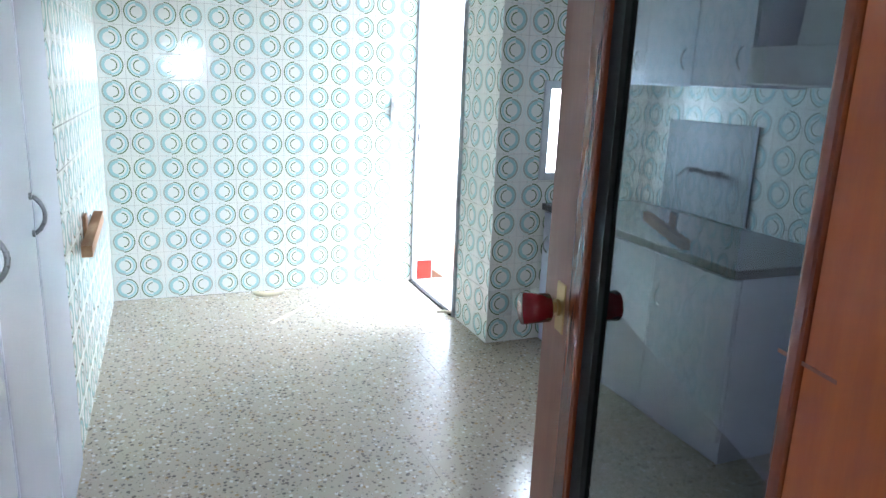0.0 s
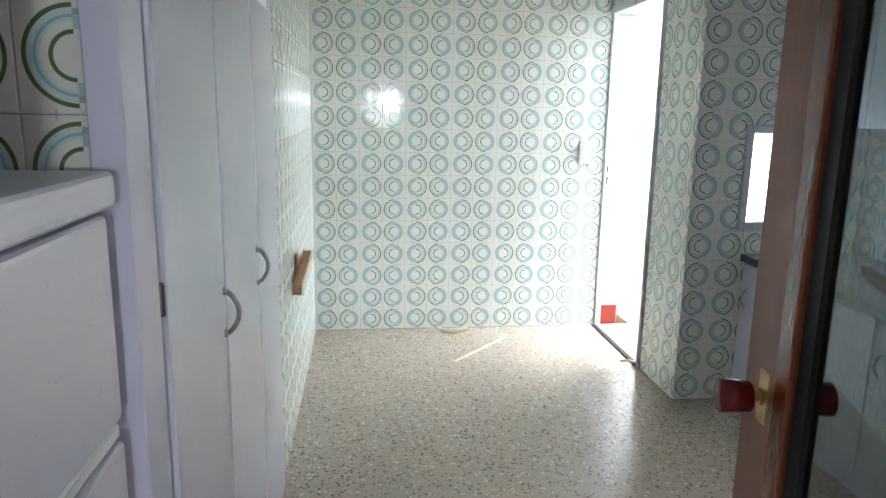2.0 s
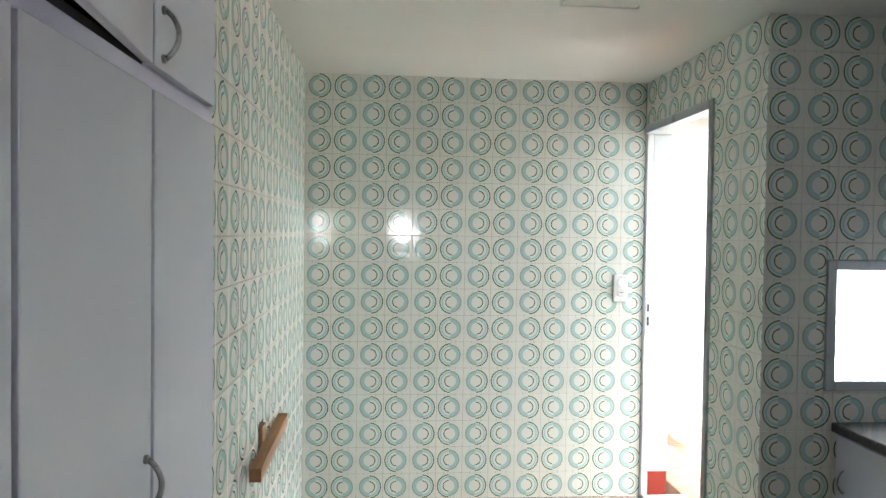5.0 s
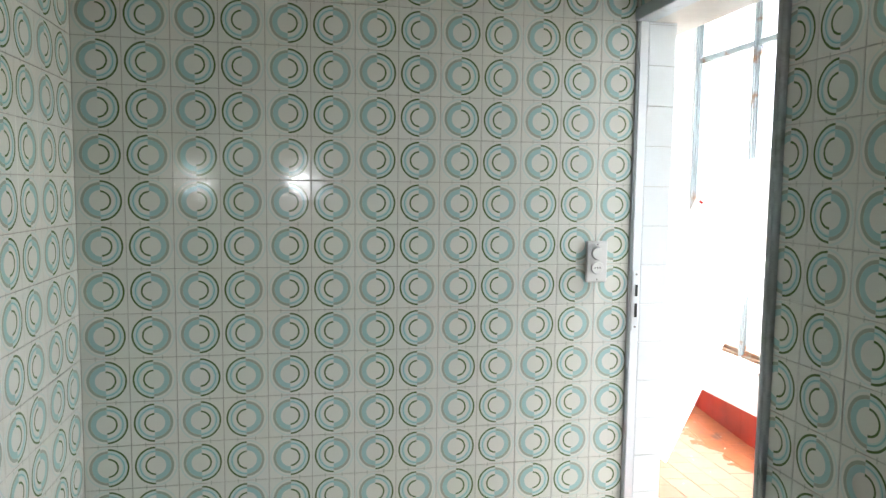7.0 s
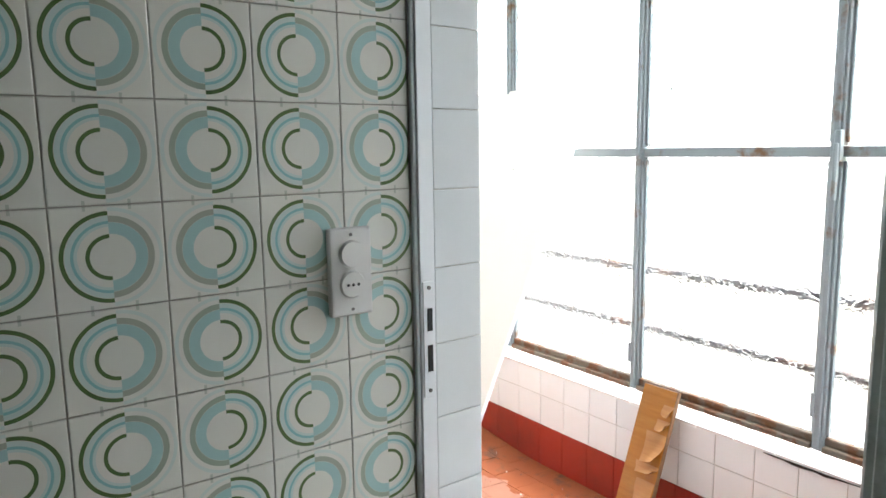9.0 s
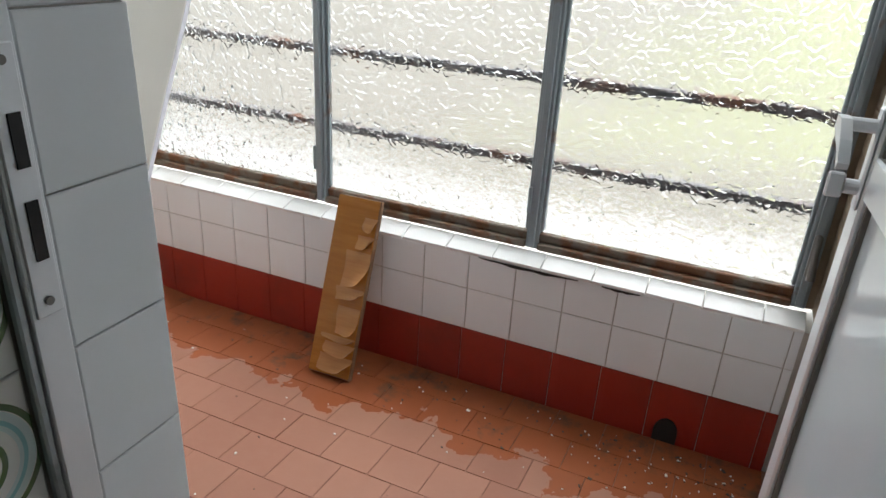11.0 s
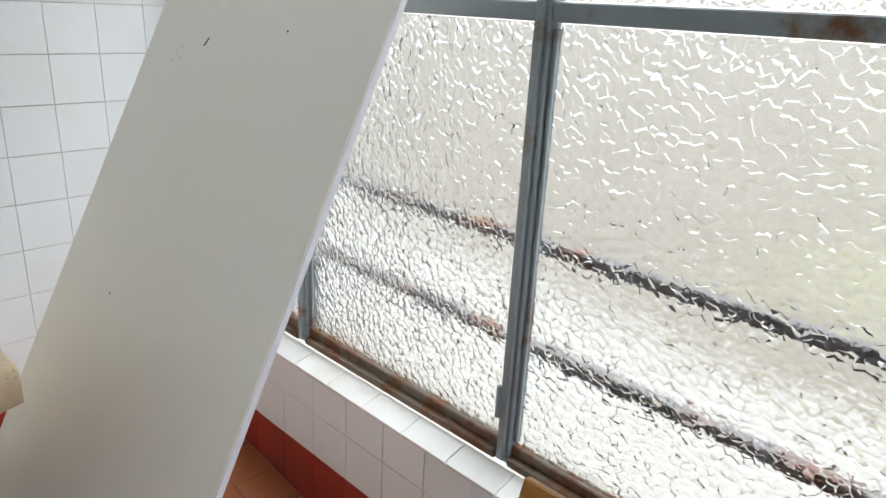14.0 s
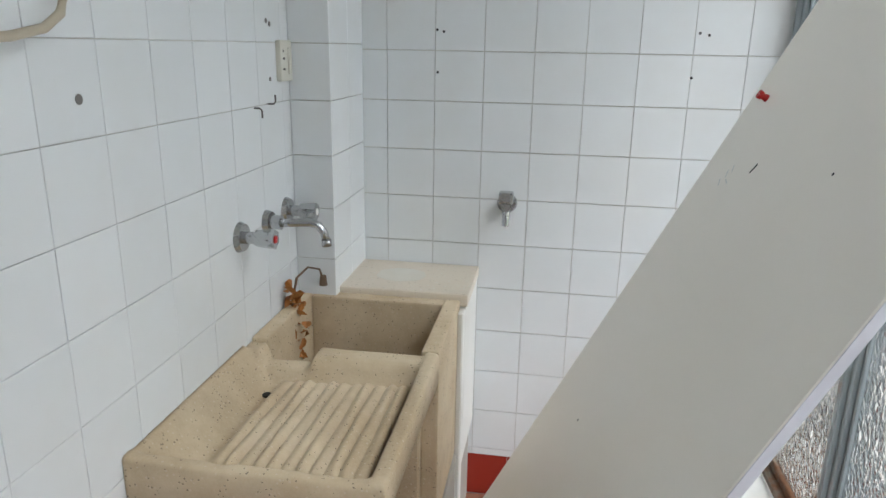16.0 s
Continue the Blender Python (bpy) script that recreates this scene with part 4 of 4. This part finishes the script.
wb0, wb1 = 0.116, SW - 0.046
cols = []
steps = 132
for i in range(steps + 1):
    u = wb0 + (wb1 - wb0) * i / steps
    rib = abs(math.sin(math.pi * 11 * i / steps)) ** 0.7
    col_ = []
    for j in range(25):
        f = j / 24
        v = 0.052 + (0.436 - 0.052) * f
        fade = ease(0, 0.06, f) * (1 - ease(0.94, 1.0, f))
        wear = 0.75 + 0.25 * math.sin(9 * u * 10 + 5 * f)
        col_.append(bm.verts.new((SX0 + u, SY0 + v, bed_height(u, v) + 0.004 + (0.007 + 0.015 * rib * wear) * fade)))
    cols.append(col_)
for p_, q_ in zip(cols, cols[1:]):
    for j in range(24):
        bm.faces.new((p_[j], q_[j], q_[j + 1], p_[j + 1]))
edge = [e for e in bm.edges if e.is_boundary]
ext = bmesh.ops.extrude_edge_only(bm, edges=edge)
for v in ext["geom"]:
    if isinstance(v, bmesh.types.BMVert):
        v.co.z -= 0.02
part("washboard", bm, M_STONE, snk, "ribbed washboard", True)
part("drain_hole", cyled((SX0 + 0.086, SY0 + 0.398, 0.73), (SX0 + 0.086, SY0 + 0.398, 0.7435), 0.010, n=16), M_BLACK, snk)
base = solo("sink_pedestal", boxed(2.305, 2.672, 5.86, GE, -0.05, 0.358), M_GROUT, "white tiled pedestal under the laundry sink", "pedestal", "structure")
box_ = boxed(2.325, 2.684, 6.152, GE, 0.30, 0.800)
solo("slab_support", box_, M_WHITEWALL, "plastered block behind the laundry sink", "pedestal", "structure")
solo("pedestal_cheek", boxed(2.6665, 2.684, 6.105, 6.152, -0.05, 0.80, 0.004), M_WHITEWALL, "white plastered cheek of the sink pedestal", "pedestal", "structure")
sl = thing("stone_slab", 0, 0, 0, "cream stone slab with a pale round stain", "slab")
part("top", boxed(PX - 0.012, 2.69, 6.150, GE - 0.002, 0.802, 0.838, 0.006, 2), M_MARBLE, sl)
part("limescale_ring", prism(bmesh.new(), [(2.47 + 0.075 * math.cos(a * math.pi / 16) * (1 + 0.05 * math.sin(5 * a)), 6.29 + 0.062 * math.sin(a * math.pi / 16)) for a in range(32)], "z", 0.8375, 0.8386), M_LIME, sl)
dp = thing("drain_pipe", 0, 0, 0, "old cream drain pipe below the laundry sink", "pipe")
part("pipe", cyled((2.30, 5.62, 0.25), (2.30, 5.62, 0.70), 0.022, n=16), M_HOSE, dp, smooth=True)
part("trap", cyled((2.30, 5.62, 0.0), (2.30, 5.62, 0.26), 0.027, n=16), M_BRASS, dp, smooth=True)

# wall taps
tp = thing("wall_tap", 0, 0, 0, "chrome wall-mounted two-handle tap over the sink", "tap")
for y in (5.775, 6.055):
    v_ = part("valve", cyled((GL, y, 1.078), (GL + 0.012, y, 1.078), 0.036, 0.031, 22), M_CHROME, tp)
    part("stem", cyled((GL + 0.01, y, 1.078), (GL + 0.045, y, 1.078), 0.014, n=16), M_CHROME, v_)
    bm = bmesh.new()
    cyl(bm, (GL + 0.04, y, 1.078), (GL + 0.085, y, 1.078), 0.020, 0.024, 6)
    part("handle", bm, M_CHROME, v_)
    part("colour_dot", cyled((GL + 0.085, y, 1.078), (GL + 0.087, y, 1.078), 0.009, n=12), M_RED if y < 5.9 else M_PLASTIC, v_)
bm = cyled((GL, 5.925, 1.078), (GL + 0.014, 5.925, 1.078), 0.030, 0.026, 22)
cyl(bm, (GL + 0.012, 5.925, 1.078), (GL + 0.04, 5.925, 1.078), 0.018, n=16)
part("spout_base", bm, M_CHROME, tp)
bm = bmesh.new()
tube(bm, [(GL + 0.03, 5.925, 1.076), (GL + 0.06, 5.935, 1.076), (GL + 0.105, 5.95, 1.076), (GL + 0.125, 5.953, 1.068), (GL + 0.138, 5.955, 1.05), (GL + 0.143, 5.956, 1.028)], 0.0105, 12)
cyl(bm, (GL + 0.143, 5.956, 1.031), (GL + 0.1435, 5.956, 1.016), 0.013, n=14)
part("spout", bm, M_CHROME, tp, smooth=True)
bt = thing("bib_tap", 0, 0, 0, "small chrome washing-machine tap on white tiles", "tap")
part("rose", cyled((2.770, GE, 1.045), (2.770, GE - 0.012, 1.045), 0.031, 0.027, 22), M_CHROME, bt)
bm = cyled((2.770, GE - 0.01, 1.045), (2.770, GE - 0.06, 1.045), 0.014, n=14)
cyl(bm, (2.770, GE - 0.045, 1.045), (2.770, GE - 0.055, 0.985), 0.013, 0.011, 14)
part("body", bm, M_CHROME, bt)
part("handle", boxed(2.748, 2.792, GE - 0.075, GE - 0.035, 1.055, 1.092, 0.008, 2), M_CHROME, bt)

# socket on the gallery wall
gs = thing("wall_socket", GL, 6.072, 1.462, "yellowed rectangular wall socket in the gallery", "socket")
part("plate", boxed(0.0, 0.014, -0.038, 0.038, -0.05, 0.05, 0.004, 2), M_OLDPLASTIC, gs)
part("rocker", boxed(0.013, 0.019, 0.006, 0.024, -0.034, 0.034, 0.003), M_OLDPLASTIC, gs)
for dy, dz in ((-0.022, 0.024), (-0.022, 0.006), (-0.014, 0.006), (-0.022, -0.020), (-0.014, -0.020)):
    part("pin_hole", cyled((0.0135, dy, dz), (0.0148, dy, dz), 0.0028, n=8), M_BLACK, gs)


def hook(y, z, up):
    bm = bmesh.new()
    tube(bm, [(GL - 0.004, y, z), (GL + 0.014, y, z), (GL + 0.019, y, z + 0.006 * up), (GL + 0.019, y, z + 0.022 * up)], 0.0022, 6)
    solo("wall_hook", bm, M_IRON, "small dark wall hook on white tiles", "hook", group="wall hooks")


hook(5.975, 1.362, 1)
hook(5.893, 1.358, -1)
hook(5.27, 1.605, 1)
for y, z, r in ((5.286, 1.42, 0.008), (5.985, 1.555, 0.006), (6.004, 1.549, 0.006), (5.993, 1.42, 0.005)):
    solo("wall_plug", cyled((GL - 0.003, y, z), (GL + 0.0015, y, z), r, n=12), M_IRON, "grey plugged drill hole in white tile", "plug", group="wall plugs")
for x, z in ((2.545, 1.55), (2.565, 1.545), (2.548, 1.43), (3.305, 1.545), (3.28, 1.55), (3.27, 1.43)):
    solo("drill_hole", cyled((x, GE + 0.003, z), (x, GE - 0.001, z), 0.004, n=10), M_BLACK, "dark drill hole in white tile", "hole", group="drill holes")
bm = bmesh.new()
tube(bm, [(GL + 0.03, y_ - 0.065, z_ + 0.012) for y_, z_ in ((5.30, 1.74), (5.316, 1.66), (5.318, 1.60), (5.314, 1.56), (5.297, 1.526), (5.262, 1.506), (5.20, 1.495), (5.10, 1.49), (4.96, 1.50), (4.86, 1.54), (4.84, 1.62), (4.90, 1.74), (5.05, 1.80), (5.20, 1.80), (5.30, 1.74))], 0.0065, 10)
solo("hose", bm, M_HOSE, "loop of cream rubber hose on the tiled wall", "hose", smooth=True)

# dry creeper in the basin corner
vine = thing("dead_creeper", 0.040, -0.075, 0, "withered brown creeper hanging in the sink corner", "plant")
rnd = random.Random(4)
bm = bmesh.new()
tube(bm, [(2.20, 6.10, 0.90), (2.19, 6.09, 0.84), (2.195, 6.085, 0.74), (2.20, 6.08, 0.62), (2.22, 6.06, 0.50), (2.26, 6.02, 0.445)], 0.0035, 6)
tube(bm, [(2.20, 6.10, 0.90), (2.225, 6.12, 0.925), (2.25, 6.14, 0.915), (2.258, 6.145, 0.885)], 0.003, 6)
tube(bm, [(2.30, 6.05, 0.445), (2.31, 6.07, 0.52), (2.33, 6.085, 0.60), (2.325, 6.09, 0.70)], 0.0025, 6)
tube(bm, [(2.36, 6.05, 0.445), (2.42, 6.05, 0.49), (2.46, 6.07, 0.58), (2.54, 6.06, 0.60)], 0.0025, 6)
part("stems", bm, M_TWIG, vine)
spots = [(2.195 + rnd.gauss(0, 0.014), 6.082 + rnd.gauss(0, 0.010), rnd.uniform(0.55, 0.89)) for _ in range(85)]
spots += [(2.30 + rnd.gauss(0, 0.04), 6.075 + rnd.gauss(0, 0.014), rnd.uniform(0.50, 0.655)) for _ in range(44)]
spots += [(2.44 + rnd.gauss(0, 0.05), 6.07 + rnd.gauss(0, 0.016), rnd.uniform(0.50, 0.60)) for _ in range(30)]
for c in spots:
    bm = bmesh.new()
    s = rnd.uniform(0.012, 0.025)
    m_ = Matrix.Translation(c) @ Euler((rnd.uniform(-1.2, 1.2), rnd.uniform(-1.2, 1.2), rnd.uniform(0, 6.28))).to_matrix().to_4x4()
    pts = [(-1, 0, 0), (-0.35, 0.6, 0.25), (0.4, 0.5, 0.1), (1, 0, -0.25), (0.4, -0.5, 0.15), (-0.35, -0.6, 0.25)]
    mid = bm.verts.new(m_ @ Vector((0, 0, -0.2 * s)))
    vs = [bm.verts.new(m_ @ (Vector(p) * s)) for p in pts]
    for i in range(6):
        bm.faces.new((mid, vs[i], vs[(i + 1) % 6]))
    part("leaf", bm, M_LEAF, vine)
part("seed_head", cyled((2.258, 6.146, 0.895), (2.258, 6.146, 0.868), 0.009, 0.012, 8), M_TWIG, vine)

# ---- leaning white board ----
P_BL = Vector((2.617, 6.043, -0.017))
P_W = Vector((0.0461, -0.9988, 0.0144)).normalized()
P_U = Vector((0.4608, 0.0341, 0.8868))
P_U = (P_U - P_W * P_U.dot(P_W)).normalized()
pm = Matrix.Translation(P_BL) @ Matrix((P_W, P_U, P_W.cross(P_U))).transposed().to_4x4()
PW, PL = 0.902, 1.92
lp = thing("leaning_board", m=pm, label="large white board leaning against the gallery windows", category="board")
part("sheet", boxed(0.0, PW, 0.0, PL, -0.019, 0.0, 0.002), M_PANEL, lp)
part("pen_mark", boxed(-0.003, 0.003, -0.012, 0.012, -0.001, 0.0006, m=pose(0.281, 1.456, 0, 0, 0, -25)), M_INK, lp)
for a_, b_, r_ in ((0.175, 1.437, 40), (0.16, 1.422, 30), (0.185, 1.407, 70), (0.15, 1.397, 50)):
    part("pen_scribble", boxed(-0.001, 0.001, -0.010, 0.010, -0.001, 0.0004, m=pose(a_, b_, 0, 0, 0, r_)), M_FRAME, lp)
for a_, b_ in ((0.59, 1.50), (0.28, 0.79)):
    part("nail_hole", cyled((a_, b_, -0.001), (a_, b_, 0.0006), 0.003, n=8), M_INK, lp)
pin = thing("push_pin", m=pm @ Matrix.Translation((0.095, 1.602, 0.0)), label="red push pin stuck in the white board", category="pin")
part("head", cyled((0, 0, 0.012), (0, 0, 0.022), 0.009, 0.010, 14), M_RED, pin)
part("shank", cyled((0, 0, 0.0), (0, 0, 0.013), 0.009, 0.006, 14), M_RED, pin)
part("edge_band", boxed(PW, PW + 0.0015, 0.002, PL - 0.002, -0.017, -0.002), M_PANELEDGE, lp)

bm = cyled((3.37, 6.10, -0.06), (3.37, 6.10, 0.0), 0.032, 0.026, 14)
box(bm, 3.345, 3.395, 6.075, 6.125, 0.0, 0.012, 0.004)
solo("plastic_cap", bm, M_BLUE, "pale blue crumpled plastic cap on the floor", "cap", smooth=True)

# ---- plank with peeling veneer ----
b0, b1 = Vector((3.215, 4.655, -0.066)), Vector((3.425, 4.660, 0.487))
up_ = (b1 - b0).normalized()
wd = Vector((0.0, 1.0, 0.0))
wd = (wd - up_ * wd.dot(up_)).normalized()
km = Matrix.Translation(b0) @ Matrix((up_, wd, up_.cross(wd))).transposed().to_4x4()
pk = thing("veneered_plank", m=km, label="warped plank with peeling orange veneer against the parapet", category="plank")
PH = (b1 - b0).length
part("core", boxed(0.0, PH, 0.0, 0.155, -0.022, -0.002, 0.002), M_CORE, pk)
part("veneer", boxed(0.004, PH - 0.002, 0.004, 0.155, -0.0025, 0.0, 0.0004), M_BOARD, pk)
rnd = random.Random(9)
for k, (a, b, c, w_) in enumerate(((0.83, 0.90, 0.010, 0.05), (0.735, 0.80, 0.012, 0.062), (0.515, 0.71, 0.022, 0.092), (0.43, 0.505, 0.018, 0.105),
                                   (0.235, 0.40, 0.026, 0.085), (0.195, 0.23, 0.012, 0.13), (0.125, 0.19, 0.018, 0.115), (0.035, 0.12, 0.024, 0.125))):
    bm = bmesh.new()
    n1, n2 = 10, 14
    rows = []
    a, b = a * PH, b * PH
    for i in range(n1 + 1):
        f = i / n1
        row = []
        for j in range(n2 + 1):
            g = j / n2
            lift = 1.35 * c * (1 - f) ** 2.2 * g ** 0.8 * (0.85 + 0.15 * math.sin(7 * g + k)) + 0.0012
            droop = 0.022 * (g ** 7) * (1 - f) - 0.007 * math.sin(2.2 * g + k) * (1 - f)
            row.append((a + (b - a) * f + droop, w_ - (w_ - 0.003) * g * (1 - 0.10 * (1 - f) ** 4) + 0.003 * math.sin(5 * f + k), lift))
        rows.append(row)
    top = [[bm.verts.new(p) for p in r_] for r_ in rows]
    bot = [[bm.verts.new((p[0], p[1], p[2] - 0.0009)) for p in r_] for r_ in rows]
    for i in range(n1):
        for j in range(n2):
            bm.faces.new((top[i][j], top[i + 1][j], top[i + 1][j + 1], top[i][j + 1]))
            bm.faces.new((bot[i][j], bot[i][j + 1], bot[i + 1][j + 1], bot[i + 1][j]))
    part("veneer_flap", bm, M_VENEER, pk, "curled strip of pale veneer", True)

# ---- loose bits on the kitchen floor ----
bm = bmesh.new()
tube(bm, [(0.83, 4.14, 0.014), (0.86, 4.09, 0.016), (0.91, 4.075, 0.014), (0.97, 4.09, 0.012), (1.01, 4.11, 0.016), (1.02, 4.13, 0.022)], lambda f: 0.010 + 0.012 * math.sin(math.pi * f), 8)
solo("fruit_peel", bm, M_PEEL, "pale dry curl of peel on the terrazzo", "peel", smooth=True)
solo("plaster_strip", boxed(-0.30, 0.30, -0.012, 0.012, 0.0, 0.003, 0.001, m=pose(1.07, 3.77, 0.0, 0, 0, 47)), M_PEEL, "thin pale strip lying on the terrazzo", "strip")
bm = bmesh.new()
tube(bm, [(1.86, 3.46, 0.012), (1.90, 3.44, 0.02), (1.93, 3.42, 0.016), (1.94, 3.40, 0.03)], 0.010, 6)
solo("plaster_lump", bm, M_PEEL, "crumbling pale lump at the doorway threshold", "rubble", smooth=True)

for y0, y1, d in ((4.327, 4.014, 0.010), (3.945, 3.835, 0.007)):
    n_ = 9
    up = [(y0 + (y1 - y0) * k / n_, 0.367 + 0.0015 * math.sin(3.1 * k)) for k in range(n_ + 1)]
    lo = [(y0 + (y1 - y0) * k / n_, 0.365 - d * math.sin(math.pi * k / n_) * (0.7 + 0.3 * math.sin(2.3 * k))) for k in range(n_, -1, -1)]
    solo("sill_crack", prism(bmesh.new(), up + lo, "x", GW - 0.0072, GW + 0.003), M_BLACK, "dark crack below the broken sill tiles", "crack", "structure")

# grit on the gallery floor
rnd = random.Random(3)
for nm, mt, cnt, lab in (("paint_flakes", M_GRIT, 130, "scattered white paint flakes on the wet clay floor"), ("dirt_specks", M_GRITD, 160, "dark grit scattered along the parapet")):
    bm = bmesh.new()
    for k in range(cnt):
        corner = rnd.random() < 0.5
        x = min(GW - 0.01, 3.40 - abs(rnd.gauss(0, 0.16 if corner else 0.45)))
        y = rnd.uniform(3.48, 6.3) if not corner else 3.45 + abs(rnd.gauss(0, 0.45))
        if x < GL + 0.05:
            continue
        z = floor_z(x, y)
        s = rnd.uniform(0.0012, 0.0038) * (1.6 if corner and rnd.random() < 0.12 else 1)
        box(bm, -s, s, -s * rnd.uniform(0.3, 0.9), s * 0.6, 0.0, 0.0018, m=pose(x, y, z, 0, 0, rnd.uniform(0, 180)))
    solo(nm, bm, mt, lab, "debris", "stuff")
solo("drain_opening", prism(bmesh.new(), [(3.69 + 0.035 * math.cos(a), -0.065 + 0.05 * math.sin(a)) for a in [math.pi * k / 12 for k in range(13)]] + [(3.655, -0.10), (3.725, -0.10)], "x", GW - 0.009, GW + 0.004), M_BLACK, "black drain opening in the red skirting", "drain", "structure")

# ---- tiles, each a piece ----
lay_tiles(far_wall, (0, FAR + T, 0), (1, 0, 0), (0, 0, 1), XD - 0.005, CEIL, M_RING, ring=True, first=0)
lay_tiles(left_wall, (-T, 2.2, 0), (0, 1, 0), (0, 0, 1), FAR - 2.2, CEIL, M_RING, ring=True, shift_u=0.10)
lay_tiles(east_wall, (XD + T, DOOR0 - 0.035, 0), (0, -1, 0), (0, 0, 1), DOOR0 - 0.035 - PIER, CEIL, M_RING, ring=True, shift_u=0.05)
lay_tiles(east_wall, (XD + T, DOOR1, DTOP + 0.045), (0, -1, 0), (0, 0, 1), DOOR1 - DOOR0 + 0.045, CEIL - DTOP - 0.045, M_RING, ring=True, shift_v=(DTOP + 0.045) % 0.15)
for u0, u1, v0, v1 in ((0.0, 2.203 - XD, 0.0, CEIL), (2.632 - XD, XR - XD, 0.0, CEIL), (2.203 - XD, 2.632 - XD, 0.0, 0.908), (2.203 - XD, 2.632 - XD, 1.432, CEIL)):
    lay_tiles(pier_wall, (XD + u0, PIER + T, v0), (1, 0, 0), (0, 0, 1), u1 - u0, v1 - v0, M_RING, ring=True, first=1 + int(u0 // 0.15), shift_u=u0 % 0.15, shift_v=v0 % 0.15)
lay_tiles(right_wall, (XR + T, PIER, 0), (0, -1, 0), (0, 0, 1), PIER - 1.0, 1.8, M_RING, ring=True)
lay_tiles(niche_wall, (-0.42, 0.64 + T, 0.87), (1, 0, 0), (0, 0, 1), 0.390, 0.90, M_RING, ring=True, first=1)
lay_tiles(east_wall, (GL - T, DOOR1 + 0.25, 0.15), (0, 1, 0), (0, 0, 1), GE - DOOR1 - 0.25, GC - 0.15, M_WHITE, size=0.1455, shift_u=0.128, tall=0.1445, shift_v=0.089, wobble=0.0012, joint=0.0007, soft=0.0012)
lay_tiles(east_wall, (GL - T, DOOR1 + 0.25, 0.0), (0, 1, 0), (0, 0, 1), GE - DOOR1 - 0.25, 0.15, M_REDTILE, shift_u=0.10, tall=0.15)
lay_tiles(reveal_wall, (XD + 0.045, DOOR1 + 0.0, 0.145), (1, 0, 0), (0, 0, 1), 2.10 - XD - 0.045, DTOP - 0.145, M_WHITE, wobble=0.001)
lay_tiles(reveal_wall, (XD + 0.045, DOOR1 + 0.0, 0.006), (1, 0, 0), (0, 0, 1), 2.10 - XD - 0.045, 0.139, M_REDTILE)
lay_tiles(reveal_wall, (2.10 - T, DOOR1, 0.145), (0, 1, 0), (0, 0, 1), 0.25, DTOP - 0.145, M_WHITE, wobble=0.001)
lay_tiles(end_wall, (GL, GE + T, 0.157), (1, 0, 0), (0, 0, 1), GW - GL + 0.07, GC - 0.157, M_WHITE, size=0.1455, tall=0.1455, shift_u=GL - 2.1035, shift_v=0.12, wobble=0.0012, joint=0.0007, soft=0.0012)
lay_tiles(end_wall, (GL, GE + T, 0.0), (1, 0, 0), (0, 0, 1), GW - GL, 0.157, M_REDTILE, tall=0.16)
lay_tiles(parapet, (GW + T, GE, 0.100), (0, -1, 0), (0, 0, 1), GE - GN, 0.266, M_WHITE, size=0.1543, tall=0.147, shift_u=0.0908, wobble=0.003, joint=0.0014)
lay_tiles(parapet, (GW + T, GE, -0.11), (0, -1, 0), (0, 0, 1), GE - GN, 0.210, M_REDTILE, size=0.1543, tall=0.210, shift_u=0.10, wobble=0.001)
lay_tiles(parapet, (GW - 0.006, GN, SILL - 0.034), (0.968, 0, 0.251), (0, 1, 0), (WINX - GW - 0.020) / 0.968, GE - GN, M_SILL, size=0.12, tall=0.1543, shift_v=0.05, thick=0.012, wobble=0.006, joint=0.0016)
lay_tiles(pilaster, (GL, PY + T, 0.157), (1, 0, 0), (0, 0, 1), PX - GL, GC - 0.157, M_WHITE, size=0.165, tall=0.1445, shift_v=0.096)
lay_tiles(pilaster, (PX - T, PY, 0.157), (0, 1, 0), (0, 0, 1), GE - PY, GC - 0.157, M_WHITE, size=0.16, tall=0.1445, shift_v=0.096)
lay_tiles(base, (2.305, 5.86, 0.0), (1, 0, 0), (0, 0, 1), 0.367, 0.358, M_WHITE, shift_v=0.09)
# clay paving in running bond, laid to the fall of the floor
row = 0
x = GW - 0.006
while x > GL + 0.004:
    x0 = max(x - 0.145, GL)
    y = GN - (0.075 if row % 2 else 0.0)
    while y < GE - 0.004:
        y0, y1 = max(y, GN), min(y + 0.15, GE)
        if y1 - y0 > 0.006:
            me = tile_mesh(x - x0, y1 - y0, 0, 1, 0, 1, M_CLAY, 0.004, joint=0.0011, soft=0.001)
            ob = new("floor_tile", me)
            ob.parent = gfloor
            xm, ym = (x0 + x) / 2, (y0 + y1) / 2
            sx = (floor_z(x, ym) - floor_z(x0, ym)) / (x - x0)
            sy = (floor_z(xm, y1) - floor_z(xm, y0)) / (y1 - y0)
            ob.matrix_local = Matrix.Translation((x0, y0, floor_z(x0, y0) - 0.004 + random.gauss(0, 0.0004))) @ Euler((math.atan(sy), -math.atan(sx), 0)).to_matrix().to_4x4()
        y += 0.15
    x -= 0.145
    row += 1
# ground terrazzo tiles
lay_tiles(kfloor, (-0.02, -0.30, -T), (1, 0, 0), (0, 1, 0), XD + 0.02, FAR + 0.30, M_FLOOR, size=0.333, shift_u=0.1, shift_v=0.15, name="floor_tile", joint=0.0002, soft=0.0003)
lay_tiles(floor_b, (XD, -0.02, -T), (1, 0, 0), (0, 1, 0), XR - XD, PIER + 0.02, M_FLOOR, size=0.333, shift_u=0.0, shift_v=0.2, name="floor_tile", joint=0.0002, soft=0.0003)
